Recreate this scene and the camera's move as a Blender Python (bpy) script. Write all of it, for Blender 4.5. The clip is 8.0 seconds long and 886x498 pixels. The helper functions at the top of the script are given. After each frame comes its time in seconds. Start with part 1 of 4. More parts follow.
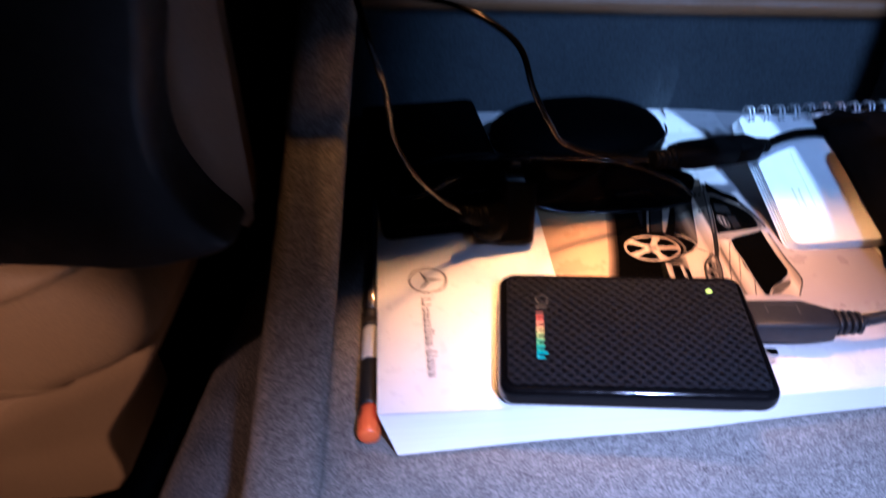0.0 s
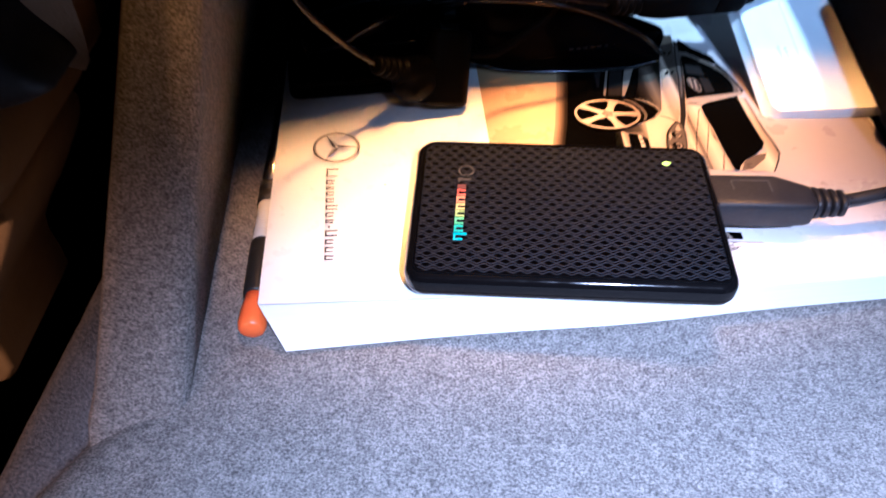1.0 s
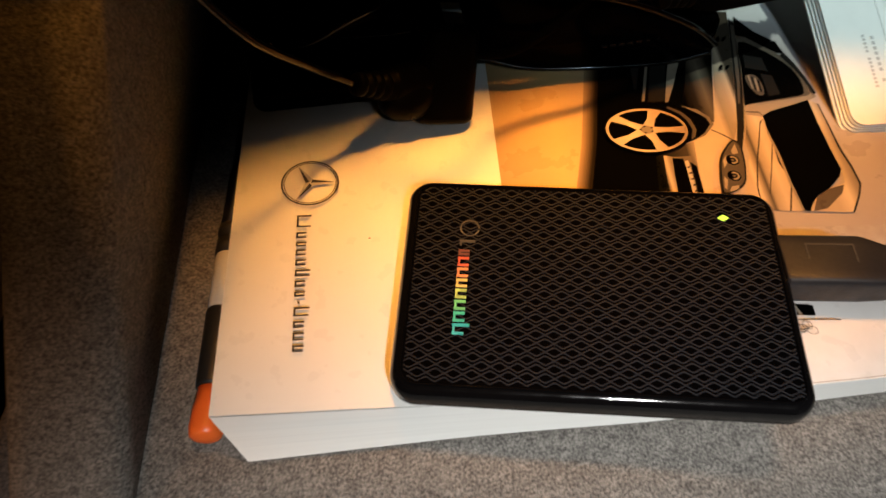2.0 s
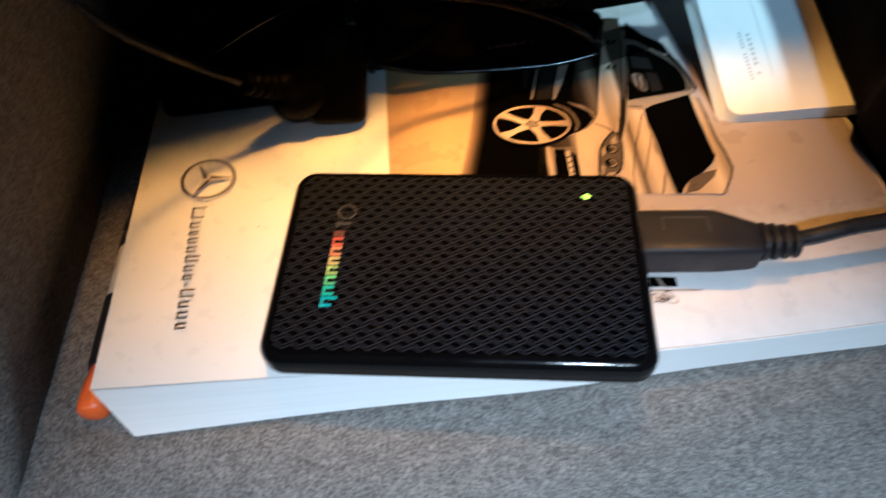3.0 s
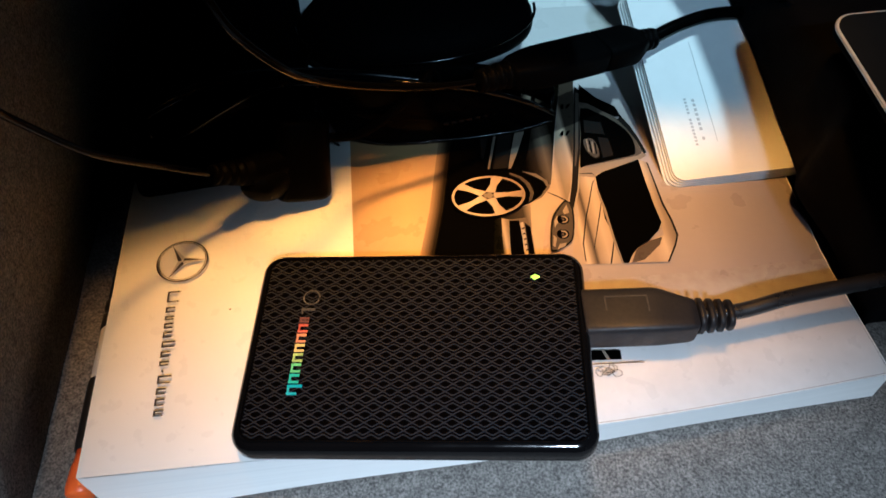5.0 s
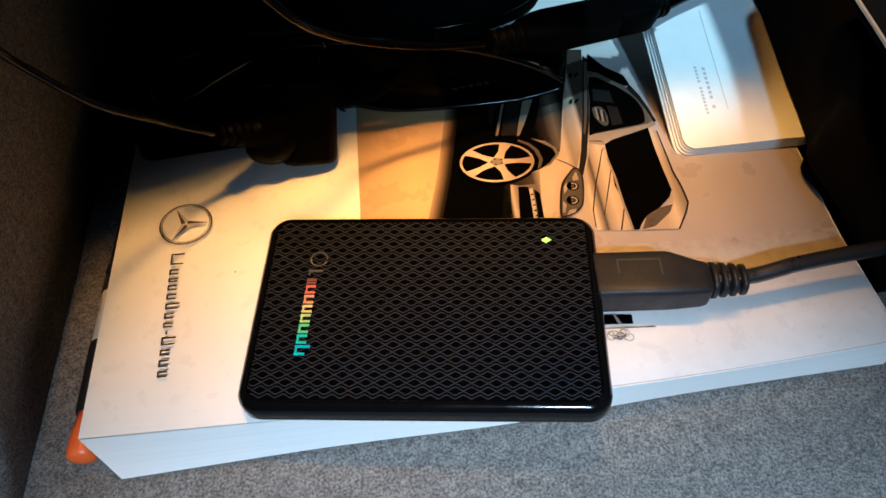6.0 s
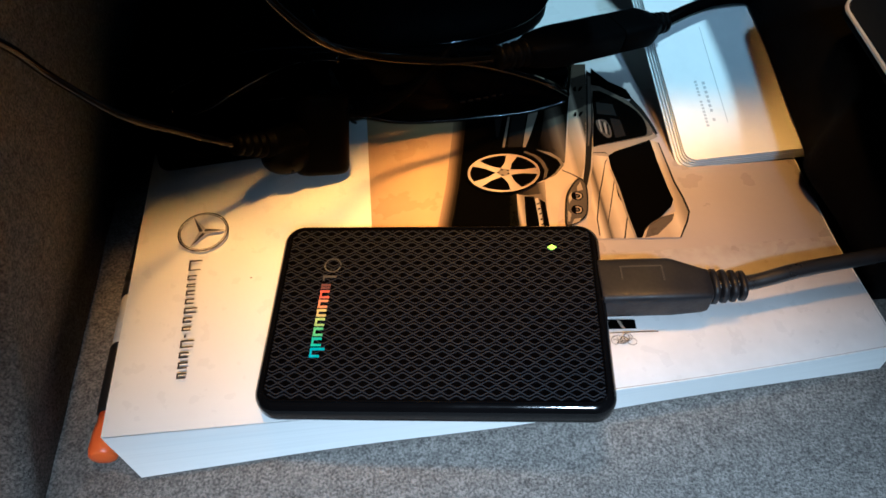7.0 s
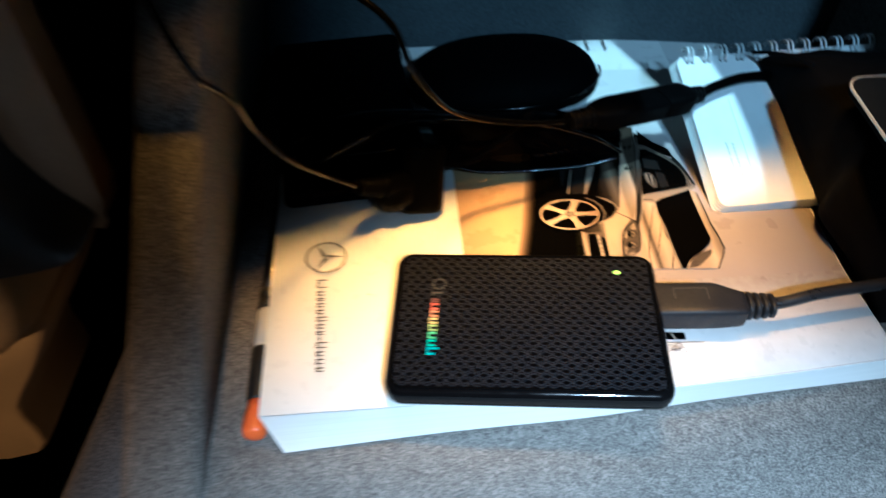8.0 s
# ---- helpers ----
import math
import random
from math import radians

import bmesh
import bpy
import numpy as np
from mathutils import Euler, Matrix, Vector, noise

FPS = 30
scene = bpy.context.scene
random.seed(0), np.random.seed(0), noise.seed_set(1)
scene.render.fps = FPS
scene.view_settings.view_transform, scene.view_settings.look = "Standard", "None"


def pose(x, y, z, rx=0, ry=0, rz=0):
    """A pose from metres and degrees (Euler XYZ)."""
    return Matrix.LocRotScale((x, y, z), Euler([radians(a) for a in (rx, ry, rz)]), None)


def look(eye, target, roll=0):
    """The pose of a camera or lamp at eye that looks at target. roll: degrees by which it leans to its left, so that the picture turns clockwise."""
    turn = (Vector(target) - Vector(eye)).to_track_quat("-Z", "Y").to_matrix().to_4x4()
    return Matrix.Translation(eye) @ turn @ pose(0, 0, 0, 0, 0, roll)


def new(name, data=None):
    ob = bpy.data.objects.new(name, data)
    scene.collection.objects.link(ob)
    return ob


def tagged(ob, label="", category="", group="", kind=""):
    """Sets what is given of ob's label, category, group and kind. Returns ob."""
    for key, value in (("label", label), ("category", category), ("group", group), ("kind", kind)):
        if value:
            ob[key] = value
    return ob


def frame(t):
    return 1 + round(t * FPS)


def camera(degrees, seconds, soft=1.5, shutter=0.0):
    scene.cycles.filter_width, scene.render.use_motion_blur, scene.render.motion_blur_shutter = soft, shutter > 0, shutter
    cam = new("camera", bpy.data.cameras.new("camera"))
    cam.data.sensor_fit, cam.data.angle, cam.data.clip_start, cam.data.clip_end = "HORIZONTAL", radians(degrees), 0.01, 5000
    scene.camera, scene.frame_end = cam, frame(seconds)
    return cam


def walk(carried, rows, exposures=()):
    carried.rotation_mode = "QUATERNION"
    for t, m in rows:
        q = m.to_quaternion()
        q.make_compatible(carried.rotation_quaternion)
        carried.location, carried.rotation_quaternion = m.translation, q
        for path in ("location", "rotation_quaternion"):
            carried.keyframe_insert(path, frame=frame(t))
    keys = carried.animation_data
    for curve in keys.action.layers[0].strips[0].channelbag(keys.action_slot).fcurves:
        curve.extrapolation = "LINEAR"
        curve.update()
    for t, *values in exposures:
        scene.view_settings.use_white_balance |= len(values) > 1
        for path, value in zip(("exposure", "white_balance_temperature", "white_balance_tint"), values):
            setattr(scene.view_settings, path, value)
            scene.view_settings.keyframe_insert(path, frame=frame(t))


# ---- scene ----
cam = camera(61.0, 8.0, soft=1.6, shutter=0.5)
PATH = [
    (0, (-0.019, -0.167, 0.22), (-0.051, 1.392, -1.033), 0.7),
    (0.1, (-0.013, -0.161, 0.215), (-0.05, 1.36, -1.083), 0.7),
    (0.2, (-0.01, -0.158, 0.21), (-0.039, 1.338, -1.118), 1.1),
    (0.3, (-0.007, -0.156, 0.205), (-0.032, 1.324, -1.14), 0.9),
    (0.4, (-0.004, -0.151, 0.202), (-0.013, 1.296, -1.179), 1.4),
    (0.5, (0.0, -0.15, 0.2), (0.002, 1.294, -1.184), 1.3),
    (0.6, (0.005, -0.145, 0.201), (0.002, 1.287, -1.195), 1.1),
    (0.7, (0.01, -0.144, 0.2), (-0.003, 1.283, -1.202), 0.7),
    (0.8, (0.01, -0.143, 0.197), (-0.004, 1.277, -1.211), 0.7),
    (0.9, (0.014, -0.141, 0.192), (-0.026, 1.259, -1.236), 0.4),
    (1, (0.007, -0.135, 0.185), (0.015, 1.218, -1.288), 2.5),
    (1.1, (0.009, -0.126, 0.186), (0.007, 1.179, -1.329), 2.0),
    (1.2, (0.007, -0.12, 0.188), (0.003, 1.166, -1.344), 1.8),
    (2.3, (0.012, -0.059, 0.167), (-0.017, 1.042, -1.502), 1.5),
    (2.4, (0.017, -0.06, 0.16), (-0.026, 1.075, -1.486), 1.5),
    (2.5, (0.015, -0.064, 0.162), (-0.011, 1.074, -1.483), 1.8),
    (2.6, (0.019, -0.072, 0.165), (-0.022, 1.108, -1.45), 0.9),
    (2.7, (0.025, -0.08, 0.168), (-0.039, 1.129, -1.424), 0.0),
    (2.8, (0.032, -0.085, 0.171), (-0.033, 1.145, -1.405), 0.0),
    (2.9, (0.038, -0.087, 0.173), (-0.009, 1.156, -1.393), -0.2),
    (3, (0.044, -0.086, 0.179), (0.004, 1.141, -1.4), -0.6),
    (3.2, (0.051, -0.085, 0.182), (0.016, 1.166, -1.379), -0.7),
    (3.5, (0.051, -0.081, 0.182), (0.037, 1.104, -1.429), -0.4),
    (3.7, (0.049, -0.078, 0.184), (0.034, 1.108, -1.426), -0.9),
    (4, (0.047, -0.073, 0.188), (0.019, 1.034, -1.477), -2.3),
    (4.2, (0.05, -0.072, 0.189), (-0.003, 1.037, -1.475), -3.9),
    (4.4, (0.051, -0.068, 0.197), (0.009, 1.005, -1.49), -3.6),
    (4.5, (0.052, -0.064, 0.204), (0.016, 0.996, -1.491), -3.3),
    (4.6, (0.053, -0.066, 0.206), (0.025, 1.073, -1.438), -2.4),
    (4.7, (0.056, -0.068, 0.208), (0.019, 1.117, -1.403), -2.5),
    (5.8, (0.051, -0.078, 0.198), (0.044, 1.12, -1.403), -0.6),
    (6, (0.05, -0.078, 0.198), (0.04, 1.105, -1.415), -0.7),
    (6.5, (0.048, -0.079, 0.199), (0.043, 1.11, -1.409), -0.5),
    (7, (0.048, -0.084, 0.203), (0.032, 1.127, -1.388), -0.8),
    (7.5, (0.045, -0.093, 0.209), (0.044, 1.137, -1.368), -0.4),
    (7.7, (0.04, -0.102, 0.215), (0.042, 1.166, -1.331), -0.3),
    (7.8, (0.038, -0.107, 0.225), (0.005, 1.163, -1.321), -0.9),
    (7.9, (0.029, -0.118, 0.228), (0.001, 1.199, -1.277), -0.7),
    (8, (0.019, -0.126, 0.236), (-0.007, 1.207, -1.254), -0.1),
]
# metres: the floor of the compartment is z = 0, the front edge of the drive runs along x
EXPOSURES = [
    (0.0, -0.45, 4250, 40),
    (0.5, -0.05, 4300, 35),
    (1.2, 0.08, 4650, 31),
    (2.3, -1.45, 6600, 16),
    (2.6, -1.35, 6250, 15),
    (3.2, -0.85, 4450, 11),
    (4.3, -1.1, 4950, 14),
    (4.7, -1.1, 4950, 14),
    (5.8, -1.03, 4700, 10),
    (7.2, -1.0, 4580, 8),
    (7.7, -0.72, 4420, 5),
    (8.0, -0.45, 4330, 4),
]
walk(cam, [(t, look(eye, target, roll)) for t, eye, target, roll in PATH], EXPOSURES)

# ---------------------------------------------------------------- light
world = bpy.data.worlds.new("cabin_night")
world.use_nodes = True
world.node_tree.nodes["Background"].inputs[0].default_value = (0.35, 0.5, 0.7, 1)
world.node_tree.nodes["Background"].inputs[1].default_value = 0.02
scene.world = world


def lamp(name, eye, target, watts, colour, size, spread=120, blend=0.4):
    data = bpy.data.lights.new(name, "SPOT")
    data.energy, data.color, data.shadow_soft_size = watts, colour, size
    data.spot_size, data.spot_blend = radians(spread), blend
    ob = new(name, data)
    ob.matrix_world = look(eye, target)
    return ob


lamp("cabin_reading_lamp", (0.15, -0.42, 0.55), (0.086, -0.134, 0), 90.0, (0.88, 0.91, 0.81), 0.020, 35.5, 1.0)
# unseen cool spot, added to light the notebook and the cover's back
lamp("notebook_fill_spot", (0.36, 0.10, 0.78), (0.115, 0.160, 0.02), 38.0, (0.74, 0.95, 0.80), 0.006, 10.5, 0.6)
# unseen orange spot, added to brighten the seat and the lower post
lamp("seat_fill_spot", (-0.55, -0.75, 0.30), (-0.155, 0.0, -0.055), 21.0, (1.0, 0.44, 0.13), 0.015, 17.5, 0.35)
# unseen cool spot from the front, added to lift the felt wall
lamp("wall_fill_spot", (0.35, -0.50, 0.70), (0.110, 0.225, 0.050), 23.0, (0.66, 0.90, 0.92), 0.02, 19, 0.8)

# a slim lamp strip above the compartment, throwing a narrow band of warm light
strip = bpy.data.lights.new("compartment_lamp", "AREA")
strip.shape, strip.size, strip.size_y = "RECTANGLE", 0.165, 0.036
strip.energy, strip.color, strip.spread = 0.38, (1.0, 0.40, 0.05), radians(23)
WARM = new("compartment_lamp", strip)
WARM.matrix_world = pose(0.058, 0.081, 0.50, 0, 0, 20)

# ---------------------------------------------------------------- helpers
MM = 0.001
ZB = 0.016      # height of the brochure's cover above the floor


def thing(name, label, category, at=(0, 0, 0), turn=0.0, group="", kind=""):
    ob = new(name)
    ob.empty_display_size = 0.01
    ob.matrix_world = pose(at[0], at[1], at[2], 0, 0, turn)
    return tagged(ob, label, category, group, kind)


def mesh_of(name, bm, material, smooth=False):
    me = bpy.data.meshes.new(name)
    bmesh.ops.recalc_face_normals(bm, faces=bm.faces)
    bm.to_mesh(me)
    bm.free()
    for m in (material if isinstance(material, (list, tuple)) else [material]):
        me.materials.append(m)
    if smooth:
        me.shade_smooth()
    return me


def part(name, bm, material, parent, label="", smooth=False):
    ob = new(name, mesh_of(name, bm, material, smooth))
    ob.parent = parent
    return tagged(ob, label)


def solid(name, bm, material, label, category, kind="", smooth=False, group=""):
    return tagged(new(name, mesh_of(name, bm, material, smooth)), label, category, group, kind)


def spline(points, n=8, closed=False):
    """Catmull-Rom through the points."""
    pts = [Vector(p) for p in points]
    out, count = [], len(pts)
    for i in range(count if closed else count - 1):
        if closed:
            a, b, c, d = (pts[(i + k) % count] for k in (-1, 0, 1, 2))
        else:
            a, b, c, d = pts[max(i - 1, 0)], pts[i], pts[i + 1], pts[min(i + 2, count - 1)]
        for k in range(n):
            s = k / n
            out.append(0.5 * ((2 * b) + (c - a) * s + (2 * a - 5 * b + 4 * c - d) * s * s + (3 * b - a - 3 * c + d) * s ** 3))
    if not closed:
        out.append(pts[-1])
    return out


def tube(bm, points, radius, sides=12, caps=True):
    """A swept round bar; radius is a number or one number a point."""
    pts = [Vector(p) for p in points]
    rads = radius if isinstance(radius, (list, tuple)) else [radius] * len(pts)
    up, rings = Vector((0, 0, 1)), []
    for i, p in enumerate(pts):
        d = (pts[min(i + 1, len(pts) - 1)] - pts[max(i - 1, 0)]).normalized()
        if abs(d.dot(up)) > 0.98:
            up = Vector((1, 0, 0))
        s = d.cross(up).normalized()
        up = s.cross(d).normalized()
        rings.append([bm.verts.new(p + rads[i] * (math.cos(a) * s + math.sin(a) * up)) for a in (2 * math.pi * k / sides for k in range(sides))])
    for a, b in zip(rings, rings[1:]):
        for k in range(sides):
            bm.faces.new((a[k], a[(k + 1) % sides], b[(k + 1) % sides], b[k]))
    if caps:
        bm.faces.new(rings[0][::-1])
        bm.faces.new(rings[-1])
    return bm


def rings_to_mesh(bm, rings, cap_low=True, cap_high=True):
    rows = [[bm.verts.new(p) for p in ring] for ring in rings]
    n = len(rows[0])
    for a, b in zip(rows, rows[1:]):
        for k in range(n):
            bm.faces.new((a[k], a[(k + 1) % n], b[(k + 1) % n], b[k]))
    if cap_low:
        bm.faces.new(rows[0][::-1])
    if cap_high:
        bm.faces.new(rows[-1])
    return bm


def rounded_rect(w, d, r, seg=6):
    """Outline of a rectangle with round corners, centred on 0, counter-clockwise."""
    out = []
    for cx, cy, start in ((w / 2 - r, d / 2 - r, 0), (-w / 2 + r, d / 2 - r, 90), (-w / 2 + r, -d / 2 + r, 180), (w / 2 - r, -d / 2 + r, 270)):
        for k in range(seg + 1):
            a = radians(start + 90 * k / seg)
            out.append((cx + r * math.cos(a), cy + r * math.sin(a)))
    return out


def slab(bm, w, d, z0, z1, r, edge, centre=(0, 0), seg=6, edge_seg=4, edge_low=None):
    """A plate with round corners and rolled upper and lower edges."""
    low = edge if edge_low is None else edge_low
    rings = []
    for k in range(edge_seg + 1):
        a = radians(90 * k / edge_seg)
        inset, z = low * (1 - math.sin(a)), z0 + low * (1 - math.cos(a))
        rings.append([(x + centre[0], y + centre[1], z) for x, y in rounded_rect(w - 2 * inset, d - 2 * inset, max(r - inset, 1e-4), seg)])
    for k in range(edge_seg + 1):
        a = radians(90 * k / edge_seg)
        inset, z = edge * (1 - math.cos(a)), z1 - edge * (1 - math.sin(a))
        rings.append([(x + centre[0], y + centre[1], z) for x, y in rounded_rect(w - 2 * inset, d - 2 * inset, max(r - inset, 1e-4), seg)])
    return rings_to_mesh(bm, rings)


def box(bm, x0, x1, y0, y1, z0, z1):
    v = [bm.verts.new(p) for p in ((x0, y0, z0), (x1, y0, z0), (x1, y1, z0), (x0, y1, z0), (x0, y0, z1), (x1, y0, z1), (x1, y1, z1), (x0, y1, z1))]
    for f in ((3, 2, 1, 0), (4, 5, 6, 7), (0, 1, 5, 4), (1, 2, 6, 5), (2, 3, 7, 6), (3, 0, 4, 7)):
        bm.faces.new([v[i] for i in f])
    return bm


def grid(bm, nx, ny, place):
    """A sheet of nx by ny faces; place(s, t) gives each corner for s, t in 0..1."""
    rows = [[bm.verts.new(place(i / nx, j / ny)) for i in range(nx + 1)] for j in range(ny + 1)]
    for j in range(ny):
        for i in range(nx):
            bm.faces.new((rows[j][i], rows[j][i + 1], rows[j + 1][i + 1], rows[j + 1][i]))
    return rows


# ---------------------------------------------------------------- materials
def material(name, base, rough=0.5, metal=0.0, spots=None, grain=0.0, scale=400.0, bump=0.0, bump_scale=900.0, coat=0.0, spec=0.5, rough_vary=0.1, blotch=60.0, blotch_amount=0.12, stretch=None, sharp=0.18):
    """A surface with a grain and larger stains in its colour, uneven gloss and fine relief."""
    m = bpy.data.materials.new(name)
    m.use_nodes = True
    tree = m.node_tree
    nodes, links = tree.nodes, tree.links
    shader = nodes["Principled BSDF"]
    shader.inputs["Metallic"].default_value = metal
    shader.inputs["Specular IOR Level"].default_value = spec
    shader.inputs["Coat Weight"].default_value = coat
    shader.inputs["Coat Roughness"].default_value = 0.06
    where = nodes.new("ShaderNodeTexCoord")

    def noise_at(s, detail=4.0):
        n = nodes.new("ShaderNodeTexNoise")
        n.inputs["Scale"].default_value, n.inputs["Detail"].default_value = s, detail
        if stretch:
            turn = nodes.new("ShaderNodeMapping")
            turn.inputs["Scale"].default_value = stretch
            links.new(where.outputs["Object"], turn.inputs[0])
            links.new(turn.outputs[0], n.inputs["Vector"])
        else:
            links.new(where.outputs["Object"], n.inputs["Vector"])
        return n.outputs["Fac"]

    def ramp(fac, low, high, a, b):
        r = nodes.new("ShaderNodeMapRange")
        r.inputs[1].default_value, r.inputs[2].default_value, r.inputs[3].default_value, r.inputs[4].default_value = low, high, a, b
        links.new(fac, r.inputs[0])
        return r.outputs[0]

    fine = noise_at(scale, 3.0)
    wide = noise_at(blotch, 5.0)
    mix = nodes.new("ShaderNodeMix")
    mix.data_type = "RGBA"
    other = spots if spots else tuple(c * 0.8 for c in base)
    mix.inputs[6].default_value, mix.inputs[7].default_value = (*base, 1), (*other, 1)
    links.new(ramp(fine, 0.5 - sharp, 0.5 + sharp, 0.0, grain), mix.inputs[0])
    dim = nodes.new("ShaderNodeMix")
    dim.data_type, dim.blend_type = "RGBA", "MULTIPLY"
    dim.inputs[0].default_value = 1.0
    links.new(mix.outputs[2], dim.inputs[6])
    shade = nodes.new("ShaderNodeCombineColor")
    value = ramp(wide, 0.3, 0.7, 1 - blotch_amount, 1.0)
    for k in range(3):
        links.new(value, shade.inputs[k])
    links.new(shade.outputs[0], dim.inputs[7])
    links.new(dim.outputs[2], shader.inputs["Base Color"])
    links.new(ramp(noise_at(blotch * 3, 5.0), 0.3, 0.7, max(rough - rough_vary, 0.02), min(rough + rough_vary, 1.0)), shader.inputs["Roughness"])
    if bump:
        b = nodes.new("ShaderNodeBump")
        b.inputs["Strength"].default_value, b.inputs["Distance"].default_value = bump, 0.0006
        links.new(noise_at(bump_scale, 4.0), b.inputs["Height"])
        links.new(b.outputs[0], shader.inputs["Normal"])
    return m


CARPET = material("carpet_grey", (0.305, 0.286, 0.264), 0.95, spots=(0.100, 0.094, 0.088), grain=1.0, scale=1350, sharp=0.175, bump=1.0, bump_scale=2100, spec=0.1, blotch=380, blotch_amount=0.34)
CARPET_DARK = material("carpet_dark", (0.24, 0.238, 0.245), 0.95, spots=(0.10, 0.10, 0.106), grain=1.0, scale=800, bump=1.0, bump_scale=800, spec=0.1)
FELT = material("wall_felt", (0.15, 0.175, 0.19), 0.9, spots=(0.095, 0.11, 0.12), grain=0.8, scale=700, bump=0.6, bump_scale=700, spec=0.15)
COVER = material("coated_card", (0.80, 0.80, 0.78), 0.33, grain=0.06, scale=500, spots=(0.74, 0.74, 0.72), bump=0.03, bump_scale=1500, spec=0.45, blotch_amount=0.04)
PAGES = material("page_edges", (0.78, 0.79, 0.78), 0.7, grain=0.4, scale=260, spots=(0.66, 0.67, 0.67), bump=0.15, bump_scale=900, spec=0.2, blotch_amount=0.06, stretch=(0.06, 0.06, 6.0))
PRINT_SKY = material("backdrop_orange_to_grey", (0.50, 0.45, 0.42), 0.33, grain=0.05, scale=500, spots=(0.47, 0.42, 0.40), bump=0.03, spec=0.4, blotch=25, blotch_amount=0.04)


def graded(m, axis, stops):
    """Turns a print's plain base into colours that change along one axis of the sheet; stops of (metres, colour)."""
    nodes, links = m.node_tree.nodes, m.node_tree.links
    where = [n for n in nodes if n.type == "TEX_COORD"][0]
    base = [n for n in nodes if n.type == "MIX" and n.blend_type == "MIX"][0]
    split = nodes.new("ShaderNodeSeparateXYZ")
    links.new(where.outputs["Object"], split.inputs[0])
    reach = nodes.new("ShaderNodeMapRange")
    lo, hi = stops[0][0], stops[-1][0]
    reach.inputs[1].default_value, reach.inputs[2].default_value = lo, hi
    links.new(split.outputs[axis], reach.inputs[0])
    colours = nodes.new("ShaderNodeValToRGB")
    ramp = colours.color_ramp
    while len(ramp.elements) < len(stops):
        ramp.elements.new(0.5)
    for e, (at, c) in zip(ramp.elements, stops):
        e.position, e.color = (at - lo) / (hi - lo), (*c, 1)
    links.new(reach.outputs[0], colours.inputs[0])
    links.new(colours.outputs[0], base.inputs[6])
    return m


def paler(m, axis, start, end, tint):
    """Lets a print run out to a paler tint along one axis of the sheet."""
    nodes, links = m.node_tree.nodes, m.node_tree.links
    where = [n for n in nodes if n.type == "TEX_COORD"][0]
    base = [n for n in nodes if n.type == "MIX" and n.blend_type == "MIX"][0]
    split = nodes.new("ShaderNodeSeparateXYZ")
    links.new(where.outputs["Object"], split.inputs[0])
    reach = nodes.new("ShaderNodeMapRange")
    reach.interpolation_type = "SMOOTHSTEP"
    reach.inputs[1].default_value, reach.inputs[2].default_value = start, end
    links.new(split.outputs[axis], reach.inputs[0])
    over = nodes.new("ShaderNodeMix")
    over.data_type = "RGBA"
    links.new(reach.outputs[0], over.inputs[0])
    links.new(base.inputs[6].links[0].from_socket, over.inputs[6])
    over.inputs[7].default_value = (*tint, 1)
    links.new(over.outputs[2], base.inputs[6])
    return m


def streaked(m, dark, light, scale, stretch):
    """Soft streaks of light and shade, as in a printed picture of polished metal."""
    nodes, links = m.node_tree.nodes, m.node_tree.links
    where = [n for n in nodes if n.type == "TEX_COORD"][0]
    base = [n for n in nodes if n.type == "MIX" and n.blend_type == "MIX"][0]
    turn = nodes.new("ShaderNodeMapping")
    turn.inputs["Scale"].default_value, turn.inputs["Rotation"].default_value = (1.0, stretch, 1.0), (0, 0, radians(12))
    links.new(where.outputs["Object"], turn.inputs[0])
    n = nodes.new("ShaderNodeTexNoise")
    n.inputs["Scale"].default_value, n.inputs["Detail"].default_value = scale, 1.5
    links.new(turn.outputs[0], n.inputs["Vector"])
    colours = nodes.new("ShaderNodeValToRGB")
    ramp = colours.color_ramp
    ramp.elements[0].position, ramp.elements[0].color = 0.36, (*dark, 1)
    ramp.elements[1].position, ramp.elements[1].color = 0.62, (*light, 1)
    links.new(n.outputs["Fac"], colours.inputs[0])
    links.new(colours.outputs[0], base.inputs[6])
    return m


# tan at the left edge, brightest orange at 92 mm, then greyer
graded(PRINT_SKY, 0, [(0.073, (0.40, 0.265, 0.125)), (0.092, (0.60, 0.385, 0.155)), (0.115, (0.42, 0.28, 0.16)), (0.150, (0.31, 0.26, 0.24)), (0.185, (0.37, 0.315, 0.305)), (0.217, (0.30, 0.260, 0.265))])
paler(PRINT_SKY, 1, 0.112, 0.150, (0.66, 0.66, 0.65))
PRINT_BLACK = material("print_black", (0.0012, 0.0011, 0.0010), 0.6, spec=0.0, rough_vary=0.02)
PRINT_DARK = material("print_dark_grey", (0.012, 0.0105, 0.0095), 0.5, grain=0.5, scale=200, spec=0.02)
PRINT_MID = material("print_mid_grey", (0.070, 0.056, 0.044), 0.4, grain=0.4, scale=150, spec=0.06)
PRINT_SILVER = material("print_silver", (0.30, 0.245, 0.19), 0.33, spec=0.1)
streaked(PRINT_SILVER, (0.085, 0.066, 0.050), (0.30, 0.245, 0.19), 30, 0.25)
PRINT_PALE = material("print_pale", (0.54, 0.455, 0.365), 0.33, spec=0.15)
streaked(PRINT_PALE, (0.24, 0.19, 0.145), (0.54, 0.455, 0.365), 30, 0.3)
